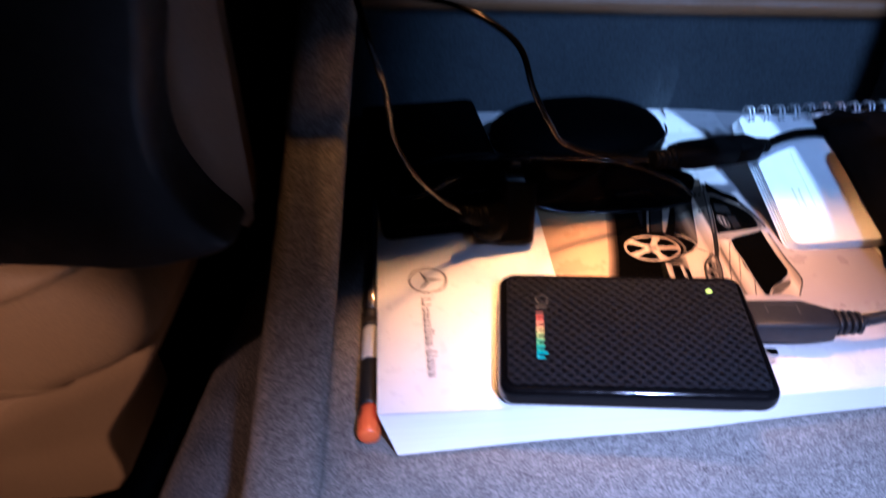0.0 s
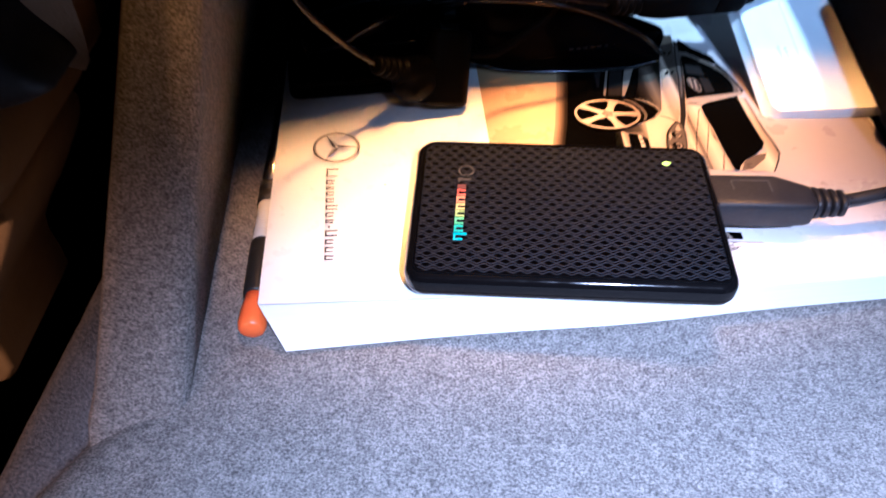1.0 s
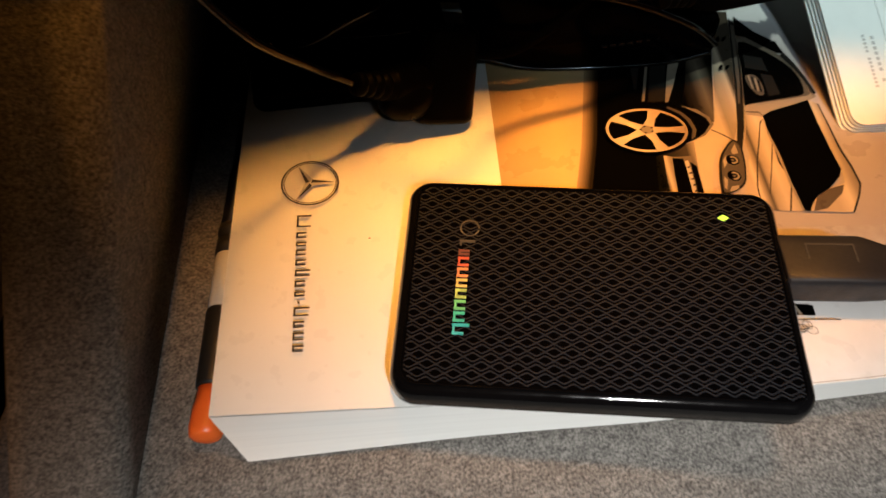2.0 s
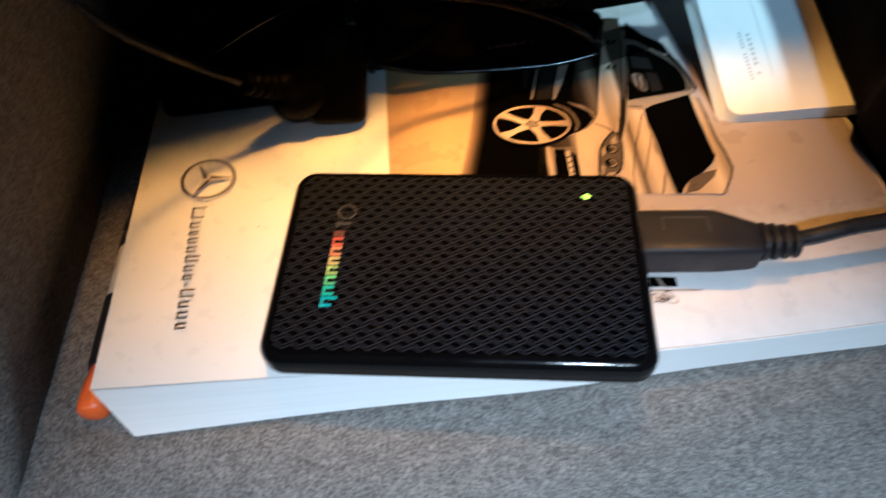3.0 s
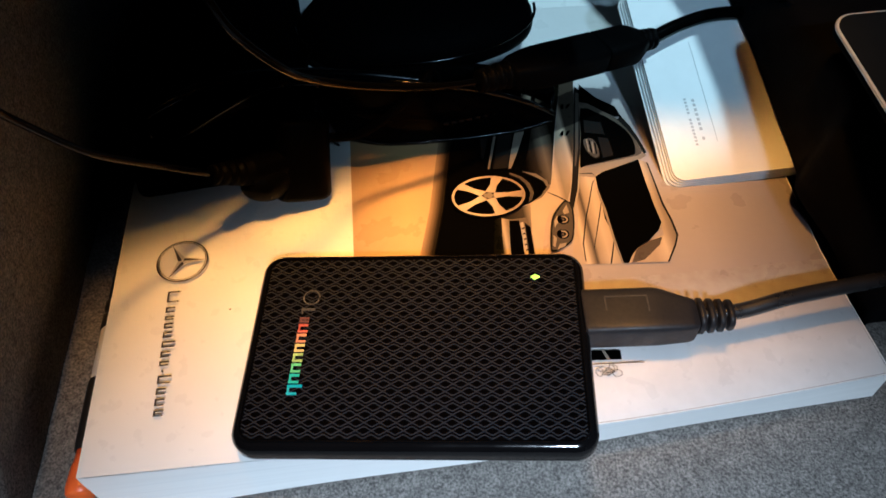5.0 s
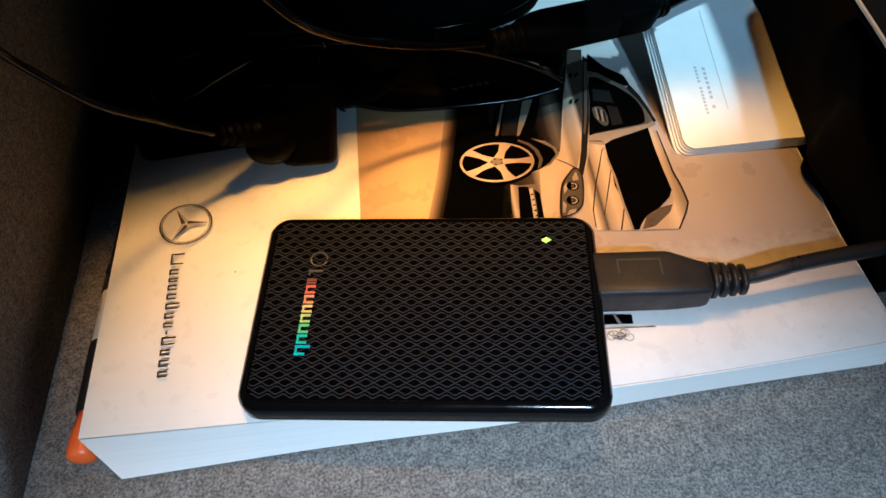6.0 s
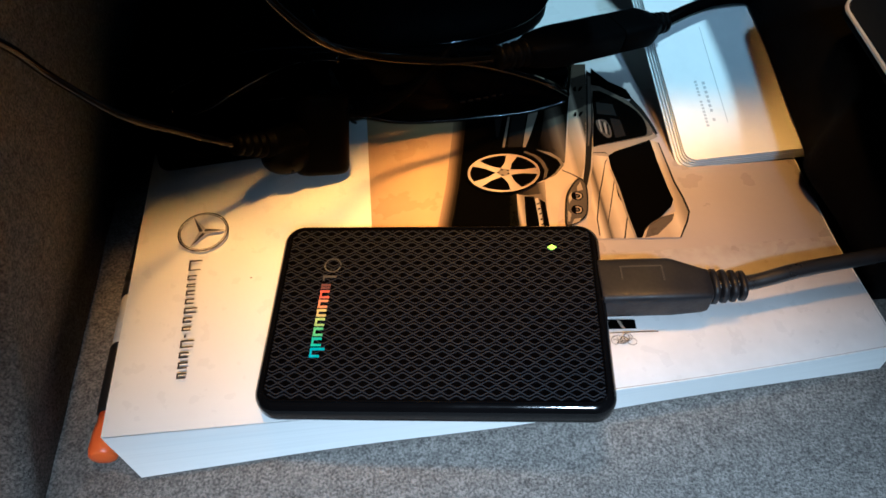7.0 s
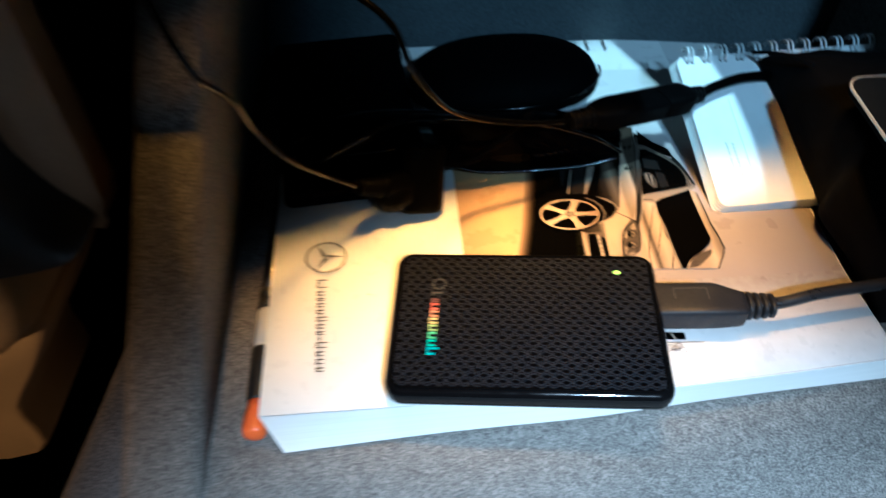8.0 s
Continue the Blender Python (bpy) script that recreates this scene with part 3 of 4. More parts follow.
printed("wing_stripe", [(139.5, 137.9), (143.5, 137.6), (137.1, 115.3), (131.3, 100.8), (128.4, 94.5), (127.4, 94.3), (129.1, 101.0), (132.8, 113.5)], PRINT_SILVER)
printed("wing_light", [(145.0, 137.5), (153.1, 136.9), (146.6, 111.5), (140.5, 85.6), (138.9, 88.7), (135.1, 91.7), (131.9, 92.8), (135.2, 101.1), (138.8, 114.5)], TONE_WING)
printed("flank", [(119.7, 72.7), (126.9, 76.1), (132.3, 78.2), (137.3, 80.5), (135.4, 68.4), (131.9, 54.3), (117.1, 55.6)], TONE_FLANK)
printed("wheel_arch", [(113.1, 92.4), (121.9, 93.7), (130.8, 93.2), (136.4, 91.1), (139.5, 87.8), (140.1, 84.8), (136.3, 80.3), (132.1, 78.5), (126.9, 76.3), (119.0, 74.1), (110.7, 74.1)], PRINT_BLACK)
printed("arch_lip", [(131.7, 92.8), (136.4, 91.1), (139.5, 87.8), (140.1, 84.8), (136.3, 80.3), (132.3, 78.5), (136.3, 81.3), (139.0, 84.9), (138.3, 87.6), (135.2, 90.3)], PRINT_SILVER)
printed("tyre_wall", [(127.7, 92.6), (131.3, 90.3), (133.5, 87.2), (134.3, 82.8), (133.1, 79.7), (131.8, 78.8), (133.1, 82.9), (132.2, 86.7), (130.4, 89.6), (127.2, 91.8)], PRINT_MID)
printed("body_side", [(153.1, 136.9), (158.3, 136.6), (155.6, 121.8), (149.5, 93.8), (146.6, 83.0), (144.6, 78.2), (141.6, 76.8), (138.7, 74.9), (136.7, 71.3), (134.9, 66.9), (131.9, 54.3), (130.3, 54.4), (130.7, 65.7), (132.3, 78.2), (136.6, 80.5), (140.3, 84.5), (143.0, 94.2), (146.9, 111.5)], TONE_SIDE, "silver printed car body")
printed("panel_joint", [(138.7, 82.8), (141.8, 80.7), (144.5, 78.4), (144.2, 78.1), (141.6, 80.3), (138.7, 82.4)], PRINT_DARK)
printed("body_gap", [(158.0, 133.2), (159.9, 129.7), (153.2, 99.3), (151.6, 93.1), (149.0, 82.9), (146.0, 74.7), (145.3, 77.9), (147.6, 85.7), (150.2, 96.6)], PRINT_DARK)
printed("body_edge", [(157.8, 129.9), (158.9, 129.1), (153.2, 102.2), (150.6, 93.2), (150.0, 93.2), (152.2, 102.2)], PRINT_MID)
printed("bumper", [(122.0, 73.0), (124.7, 72.2), (130.1, 72.5), (130.7, 65.7), (130.3, 54.4), (120.5, 55.3), (121.1, 64.7)], TONE_BUMPER)
printed("bumper_slot", [(124.3, 71.8), (127.4, 71.5), (127.6, 67.0), (126.9, 54.7), (122.6, 55.1), (123.5, 64.9)], PRINT_BLACK)
printed("slot_trim", [(127.6, 70.4), (128.7, 70.9), (128.6, 64.0), (128.0, 54.6), (126.9, 54.7), (127.4, 63.6)], PRINT_PALE)
printed("bumper_slot", [(129.1, 70.3), (130.7, 68.5), (130.1, 54.4), (128.3, 54.5), (128.8, 62.0)], PRINT_BLACK)
printed("slot_bar", [(127.8, 68.4), (128.6, 68.6), (128.6, 68.0), (127.8, 67.8)], PRINT_DARK)
printed("slot_bar", [(127.8, 66.2), (128.6, 66.4), (128.6, 65.8), (127.8, 65.6)], PRINT_DARK)
printed("slot_bar", [(127.8, 64.0), (128.6, 64.2), (128.6, 63.6), (127.8, 63.4)], PRINT_DARK)
printed("slot_bar", [(127.8, 61.9), (128.6, 62.0), (128.6, 61.4), (127.8, 61.2)], PRINT_DARK)
printed("slot_bar", [(127.8, 59.7), (128.6, 59.9), (128.6, 59.3), (127.8, 59.1)], PRINT_DARK)
printed("bonnet", [(151.4, 91.5), (157.2, 92.8), (155.9, 86.5), (155.9, 79.8), (156.3, 75.7), (156.6, 65.8), (156.7, 61.0), (156.4, 51.6), (141.3, 52.5), (143.1, 60.5), (145.0, 64.8), (147.3, 72.6), (147.5, 77.2), (149.5, 82.9)], TONE_BONNET, "silver printed bonnet")
printed("bonnet_ridge", [(155.8, 86.8), (154.5, 84.7), (152.2, 78.0), (149.2, 70.0), (146.4, 60.3), (145.7, 53.3), (145.4, 53.4), (146.0, 60.4), (148.8, 70.0), (151.8, 78.0), (154.4, 85.3)], PRINT_DARK)
printed("bonnet_fold", [(155.7, 77.2), (155.8, 76.7), (153.5, 69.7), (149.2, 57.8), (149.0, 57.8), (153.1, 69.7)], PRINT_DARK)
printed("wiper_well", [(155.7, 75.7), (156.3, 72.6), (156.8, 65.1), (155.9, 61.7), (156.0, 65.6), (155.2, 69.6)], PRINT_BLACK)
printed("bonnet_seam", [(156.2, 61.2), (156.5, 61.0), (153.4, 51.8), (152.9, 51.8)], PRINT_DARK)
printed("pillar", [(151.7, 92.6), (156.8, 92.8), (164.4, 94.6), (172.0, 96.5), (174.9, 97.2), (176.0, 96.0), (173.6, 94.5), (165.8, 92.0), (159.1, 89.6), (156.1, 87.3), (150.8, 88.5)], PRINT_PALE, "pale printed pillar")
printed("pillar_joint", [(151.1, 89.8), (155.4, 89.6), (156.3, 87.9), (155.3, 89.0), (151.0, 89.4)], PRINT_MID)
printed("roof_black", [(159.9, 133.8), (164.6, 126.1), (170.5, 120.9), (171.5, 115.5), (169.2, 115.6), (165.0, 119.0), (157.9, 124.6)], PRINT_BLACK)
printed("window_frame", [(157.8, 124.3), (161.0, 123.1), (167.7, 116.7), (171.1, 113.1), (173.5, 109.0), (174.5, 102.4), (174.5, 97.2), (173.0, 96.2), (166.5, 94.8), (152.0, 92.3), (151.8, 93.1), (155.1, 108.0)], PRINT_SILVER)
printed("side_glass", [(157.8, 121.0), (163.3, 118.2), (168.4, 113.2), (171.8, 108.2), (173.0, 103.1), (172.6, 98.5), (171.4, 96.5), (166.6, 95.4), (153.8, 93.0), (152.0, 93.1), (155.3, 107.9)], PRINT_BLACK, "black printed side window", smooth=2)
printed("window_seat", [(157.7, 114.8), (163.5, 113.2), (163.6, 106.9), (162.3, 106.6), (156.7, 108.5)], PRINT_DARK)
printed("window_bar", [(156.3, 108.8), (163.3, 107.2), (163.2, 106.0), (156.1, 107.6)], PRINT_BLACK)
printed("window_seat", [(160.9, 106.1), (164.4, 105.0), (164.5, 96.9), (160.6, 96.0)], PRINT_DARK)
printed("wing_mirror", [(155.7, 105.2), (158.7, 105.4), (159.9, 101.8), (159.5, 97.2), (157.6, 96.4), (155.7, 99.7), (155.3, 102.3)], PRINT_MID, smooth=3)
printed("mirror_fin", [(156.4, 105.2), (156.9, 105.2), (156.6, 99.1), (156.2, 99.4)], PRINT_PALE)
printed("mirror_fin", [(157.3, 104.6), (157.8, 104.5), (157.4, 98.6), (157.0, 98.9)], PRINT_BLACK)
printed("mirror_fin", [(158.1, 103.9), (158.7, 103.9), (158.1, 98.1), (157.7, 98.4)], PRINT_PALE)
printed("mirror_fin", [(159.0, 103.3), (159.5, 103.2), (158.9, 97.6), (158.5, 97.9)], PRINT_BLACK)
printed("roof_edge", [(171.4, 115.8), (173.6, 110.2), (175.2, 103.6), (176.2, 97.2), (175.2, 96.6), (174.2, 102.4), (172.4, 108.2), (169.8, 114.1)], PRINT_DARK)
printed("roof", [(172.5, 94.2), (175.1, 92.4), (175.1, 83.1), (175.5, 74.0), (176.5, 67.4), (176.8, 61.2), (175.0, 57.2), (171.0, 50.9), (156.4, 51.6), (162.3, 56.6), (168.5, 59.7), (172.4, 61.4), (173.1, 66.5), (172.7, 73.8), (172.4, 84.9)], TONE_ROOF, "silver printed roof")
printed("roof_line", [(174.9, 92.7), (175.3, 92.4), (175.9, 74.2), (176.9, 67.6), (177.2, 61.2), (175.3, 57.0), (171.4, 50.9), (170.8, 50.9), (174.9, 57.5), (176.5, 61.0), (176.2, 67.1), (175.2, 73.7)], PRINT_DARK)
printed("windscreen", [(156.0, 87.6), (159.1, 89.6), (165.7, 91.8), (172.5, 94.2), (172.3, 85.4), (172.5, 73.8), (173.1, 66.5), (171.5, 63.6), (167.2, 59.7), (162.8, 57.1), (160.1, 53.9), (158.7, 51.5), (156.9, 51.6), (156.3, 61.7), (156.2, 72.8), (155.6, 80.9)], PRINT_BLACK, "black printed windscreen")
printed("screen_shine", [(162.3, 56.6), (167.3, 59.5), (171.8, 60.7), (170.2, 57.7), (164.0, 52.4), (159.6, 51.4)], PRINT_SILVER)
printed("screen_edge", [(155.1, 81.2), (155.7, 81.4), (156.4, 72.8), (156.5, 61.7), (157.1, 51.6), (156.5, 51.6), (155.8, 61.2), (155.6, 72.1)], PRINT_PALE)
printed("headlight", [(143.8, 78.2), (145.6, 76.3), (145.5, 71.4), (144.3, 65.3), (142.9, 61.5), (140.0, 59.1), (136.2, 57.7), (135.5, 59.6), (137.1, 67.7), (138.5, 71.9), (141.0, 75.5)], PRINT_DARK, "printed headlamp", smooth=3)
printed("lamp_glass", [(143.7, 77.4), (145.1, 75.8), (144.9, 71.2), (143.8, 65.3), (142.5, 62.0), (140.0, 59.8), (136.5, 58.4), (136.1, 60.0), (137.7, 67.7), (139.0, 71.4), (141.2, 74.8)], PRINT_MID, smooth=3)
printed("lamp_glint", [(143.9, 76.4), (144.1, 72.8), (142.2, 72.4), (142.2, 73.9)], PRINT_PALE)
printed("lamp_glint", [(137.4, 64.3), (138.2, 62.8), (137.1, 59.5), (136.5, 60.0)], PRINT_PALE)
printed("lamp_glint", [(138.7, 60.6), (141.0, 60.9), (140.3, 59.5), (137.5, 58.5)], PRINT_PALE)
printed("lamp_glint", [(138.7, 70.1), (140.1, 72.0), (139.7, 69.1), (138.3, 67.2)], PRINT_PALE)
printed("lamp_bowl", [(141.6 + 2.0 * math.cos(a), 70.2 + 1.9 * math.sin(a)) for a in (2 * math.pi * k / 16 for k in range(16))], PRINT_BLACK)
ring_shape("lamp_ring", 141.6, 70.2, 1.55, 1.45, 0.5, PRINT_PALE, 16)
printed("lamp_pip", [(141.6 + 0.5 * math.cos(a), 70.2 + 0.5 * math.sin(a)) for a in (2 * math.pi * k / 10 for k in range(10))], PRINT_SILVER)
printed("lamp_bowl", [(140.4 + 2.0 * math.cos(a), 64.3 + 1.9 * math.sin(a)) for a in (2 * math.pi * k / 16 for k in range(16))], PRINT_BLACK)
ring_shape("lamp_ring", 140.4, 64.3, 1.55, 1.45, 0.5, PRINT_PALE, 16)
printed("lamp_pip", [(140.4 + 0.5 * math.cos(a), 64.3 + 0.5 * math.sin(a)) for a in (2 * math.pi * k / 10 for k in range(10))], PRINT_SILVER)
printed("badge_leaf", [(150.4, 121.9), (151.4, 123.4), (152.0, 123.4), (151.5, 120.8), (150.9, 120.9)], PRINT_BLACK)
printed("badge_leaf", [(152.3, 121.4), (153.2, 123.0), (154.4, 123.5), (154.0, 122.3), (152.6, 120.8)], PRINT_BLACK)
printed("badge_leaf", [(147.9, 108.4), (148.8, 109.9), (149.4, 109.8), (148.9, 107.5), (148.3, 107.5)], PRINT_BLACK)
printed("badge_leaf", [(149.7, 108.0), (150.6, 109.4), (151.8, 110.0), (151.3, 108.8), (150.0, 107.4)], PRINT_BLACK)
printed("tyre", [(119.2 + 13.1 * math.cos(a), 82.6 + 9.4 * math.sin(a)) for a in (2 * math.pi * k / 36 for k in range(36))], PRINT_BLACK)
ring_shape("wheel_rim", 119.0, 82.6, 12.2, 8.7, 0.8, PRINT_ALLOY)
for k in range(5):
    a = radians(72 * k - 2)
    tip, side = Vector((math.cos(a), math.sin(a))), Vector((-math.sin(a), math.cos(a)))
    quad = [tip * 0.12 + side * 0.15, tip * 0.55 + side * 0.10, tip * 0.96 + side * 0.17, tip * 0.96 - side * 0.17, tip * 0.55 - side * 0.10, tip * 0.12 - side * 0.15]
    printed("wheel_spoke", [(119.0 + 11.8 * q.x, 82.6 + 8.4 * q.y) for q in quad], PRINT_ALLOY)
printed("wheel_hub", [(119.0 + 1.9 * math.cos(a), 82.6 + 1.7 * math.sin(a)) for a in (2 * math.pi * k / 18 for k in range(18))], PRINT_SILVER)
for k in range(5):
    a = radians(72 * k + 34)
    c = (119.0 + 1.9 * math.cos(a), 82.6 + 1.4 * math.sin(a))
    printed("wheel_bolt", [(c[0] + 0.42 * math.cos(b), c[1] + 0.34 * math.sin(b)) for b in (2 * math.pi * q / 8 for q in range(8))], PRINT_BLACK)
# small line drawing near the plug
printed("grille_block", [(139.5, 22.2), (148.6, 21.6), (148.4, 18.6), (139.5, 19.0)], PRINT_BLACK)
printed("grille_gap", [(143.2, 22.0), (144.0, 22.0), (145.2, 18.8), (144.2, 18.8)], PRINT_PALE)
printed("drawn_line", [(139.5, 17.9), (154.5, 17.4), (154.5, 17.1), (139.5, 17.6)], INK)
for k in range(9):
    u = 141.2 + 0.9 * (k % 5) + 2.2 * (k // 5)
    ring_shape("drawn_curl", u, 15.2 + 0.9 * math.sin(k * 2.1), 1.1 + 0.3 * math.sin(k), 0.9 + 0.5 * math.cos(k * 1.7), 0.16, INK, 14)
# two fine dark ticks near the back edge
for u in (150.5, 159.5):
    for k in range(4):
        printed("edge_tick", [(u + 0.5 * (k % 2), 198 + 2.4 * k), (u + 0.9 + 0.5 * (k % 2), 198 + 2.4 * k), (u + 0.9 - 0.4 * (k % 2), 200.4 + 2.4 * k), (u - 0.4 * (k % 2), 200.4 + 2.4 * k)], INK)
printed("back_strip", [(128, 182), (190, 182), (190, 208), (128, 208)], COVER, "white strip at the back of the cover", z=0.1)
# round emblem and the row of bars below it, on the white strip
emblem = (20.6, 66.6)
ring_shape("emblem_ring", *emblem, 8.0, 7.9, 0.44, INK)
ring_shape("emblem_inner_ring", *emblem, 7.3, 7.2, 0.22, INK)
for k in range(3):
    a = radians(0 + 120 * k)
    tip, side = Vector((math.cos(a), math.sin(a))), Vector((-math.sin(a), math.cos(a)))
    c = Vector(emblem)
    for s in (1, -1):
        q = [c + tip * 7.0, c + side * s * 1.15 + tip * 0.62, c + tip * 0.2]
        printed("emblem_point", [(p.x, p.y) for p in q], INK if s > 0 else INK_GREY)
WIDTHS = (4.6, 2.6, 2.0, 2.5, 2.6, 2.7, 2.6, 2.2, 1.6, 3.2, 2.6, 2.8, 2.5)
v = 55.6
for k, w in enumerate(WIDTHS):
    tall = 3.9 if k in (0, 5, 9) else 2.7
    if k == 8:
        printed("word_bar", [(19.0, v - 0.3), (19.5, v - 0.3), (19.5, v - w + 0.3), (19.0, v - w + 0.3)], INK)
    else:
        b = 17.6 + 0.06 * k
        printed("word_bar", [(b, v - 0.25), (b + tall, v - 0.25), (b + tall, v - 0.8), (b + 0.5, v - 0.8), (b + 0.5, v - w + 0.85), (b + tall * 0.96, v - w + 0.85), (b + tall * 0.96, v - w + 0.4), (b, v - w + 0.4)], INK)
    v -= w * 1.22
for u, w in ((36.6, 46.6), (57, 30)):
    printed("speck", [(u, w), (u + 0.7, w + 0.15), (u + 0.6, w + 0.45), (u + 0.1, w + 0.4)], INK)


# ---------------------------------------------------------------- portable drive
def build_drive():
    drive = thing("portable_drive", "black portable drive with diamond lattice lid on the brochure", "hard drive")
    # its plug lifts one end a little
    drive.matrix_world = pose(0.0449, 0.0288, ZB + 0.0019, 0, -2.2, -1.7)
    W, D, H = 94.0 * MM, 61.4 * MM, 10.5 * MM
    part("body", slab(bmesh.new(), W, D, 0.0, H - 0.0006, 0.0062, 0.0032, seg=8, edge_seg=6, edge_low=0.0048), GLOSS, drive, "glossy black rounded shell", True)
    seam = [(x, y, 0.0046) for x, y in rounded_rect(W + 0.0001, D + 0.0001, 0.0062, 8)]
    part("seam", rings_to_mesh(bmesh.new(), [[(x, y, z + dz) for x, y, z in seam] for dz in (-0.00015, 0.00015)], False, False), CABLE, drive)
    pw, pd = 88.8 * MM, 56.4 * MM
    bm = slab(bmesh.new(), pw, pd, H - 0.0010, H - 0.00045, 0.0038, 0.0002, seg=6, edge_seg=2)
    panel = part("lid_panel", bm, PANEL, drive, "matt black inlay")
    bm = bmesh.new()
    a, b = rounded_rect(pw + 0.0006, pd + 0.0006, 0.004, 6), rounded_rect(pw - 0.0002, pd - 0.0002, 0.0038, 6)
    rings_to_mesh(bm, [[(x, y, H - 0.0007) for x, y in a], [(x, y, H - 0.0002) for x, y in a], [(x, y, H - 0.0002) for x, y in b], [(x, y, H - 0.0007) for x, y in b]], False, False)
    part("lid_rim", bm, GLOSS, drive)
    # raised lattice: rows of pointed cells, each row half a cell on from the last
    bm = bmesh.new()
    pitch, step, amp, half_w = 4.06 * MM, 2.15 * MM, 1.02 * MM, 0.20 * MM
    zt, zl = H - 0.00030, H - 0.00046
    x_lim, y_lim = pw / 2 - 0.0006, pd / 2 - 0.0006

    def wave(x):
        s = (x / pitch) % 1.0
        return min(max((abs(s - 0.5) * 2 - 0.12) / 0.80, 0.0), 1.0)

    knots = (0.06, 0.46, 0.54, 0.94)
    row, y = 0, -y_lim - step
    while y < y_lim + step:
        off = (row % 2) * pitch / 2
        xs = sorted({-x_lim, x_lim, *[x for k in range(-14, 15) for x in ((k + q) * pitch - off for q in knots) if -x_lim < x < x_lim]})
        for sign in (1, -1):
            line = [(x, y + sign * (amp * (wave(x + off)) + 0.00010)) for x in xs]
            for (x0, y0), (x1, y1) in zip(line, line[1:]):
                lim = 0.0035
                if max(abs(y0), abs(y1)) > y_lim:
                    continue
                if math.hypot(max(abs(x0) - x_lim + lim, 0), max(abs(y0) - y_lim + lim, 0)) > lim + 0.0002:
                    continue
                q = [bm.verts.new(p) for p in ((x0, y0 - half_w, zl), (x1, y1 - half_w, zl), (x1, y1 - half_w * 0.8, zt), (x0, y0 - half_w * 0.8, zt), (x0, y0 + half_w * 0.8, zt), (x1, y1 + half_w * 0.8, zt), (x1, y1 + half_w, zl), (x0, y0 + half_w, zl))]
                for f in ((0, 1, 2, 3), (3, 2, 5, 4), (4, 5, 6, 7)):
                    bm.faces.new([q[i] for i in f])
        row, y = row + 1, y + step
    part("lattice", bm, GRILLE, drive, "raised grey diamond lattice")
    # light
    bm = bmesh.new()
    cx, cy = 32.8 * MM, 20.8 * MM
    rings_to_mesh(bm, [[(cx + 1.35 * MM * s * dx, cy + 0.95 * MM * s * dy, z) for dx, dy in ((1, 0), (0, 1), (-1, 0), (0, -1))] for s, z in ((1, H - 0.0005), (1, H - 0.00018), (0.85, H - 0.0001))])
    part("status_light", bm, LED, drive, "lit green diamond light")
    # rainbow foil mark: a small ring with a stub, then bars
    bm = bmesh.new()
    cx, cy = -30.6 * MM, 14.4 * MM
    rows = []
    for k in range(24):
        a = 2 * math.pi * k / 24
        rows.append([bm.verts.new((cx + r * math.cos(a) * MM, cy + r * math.sin(a) * MM, H - 0.00016)) for r in (2.5, 2.1)])
    for k in range(23):
        bm.faces.new((rows[k][0], rows[k + 1][0], rows[k + 1][1], rows[k][1]))
    part("foil_ring", bm, FOIL[0], drive)
    widths = (2.5, 1.7, 2.7, 2.7, 2.4, 2.6, 2.7, 2.7, 2.9)
    y = cy - 3.6 * MM
    for k, w in enumerate(widths):
        tall = 3.9 if k in (0, 8) else 2.7
        x0 = cx - 2.4 * MM - k * 0.06 * MM
        bm = bmesh.new()
        box(bm, x0, x0 + tall * MM, y - 0.75 * MM, y, H - 0.0003, H - 0.00015)
        if k > 0:
            box(bm, x0, x0 + 2.7 * MM, y - w * MM, y - (w - 0.7) * MM, H - 0.0003, H - 0.00015)
        box(bm, x0 + 0.1 * MM, x0 + 0.6 * MM, y - (w - 0.7) * MM, y - 0.75 * MM, H - 0.0003, H - 0.00015)
        part("foil_bar", bm, FOIL[k], drive)
        y -= (w + 0.46) * MM
    return drive


build_drive()


# ---------------------------------------------------------------- leads and plugs
def oval(bm, stations, sides=20, power=4.0):
    """A body swept along x: stations of (x, y, z, half width, half height), with a squarish section."""
    rings = []
    for x, y, z, w, h in stations:
        ring = []
        for k in range(sides):
            a = 2 * math.pi * (k + 0.5) / sides
            c, s = math.cos(a), math.sin(a)
            ring.append((x, y + w * math.copysign(abs(c) ** (2 / power), c), z + h * math.copysign(abs(s) ** (2 / power), s)))
        rings.append(ring)
    return rings_to_mesh(bm, rings)


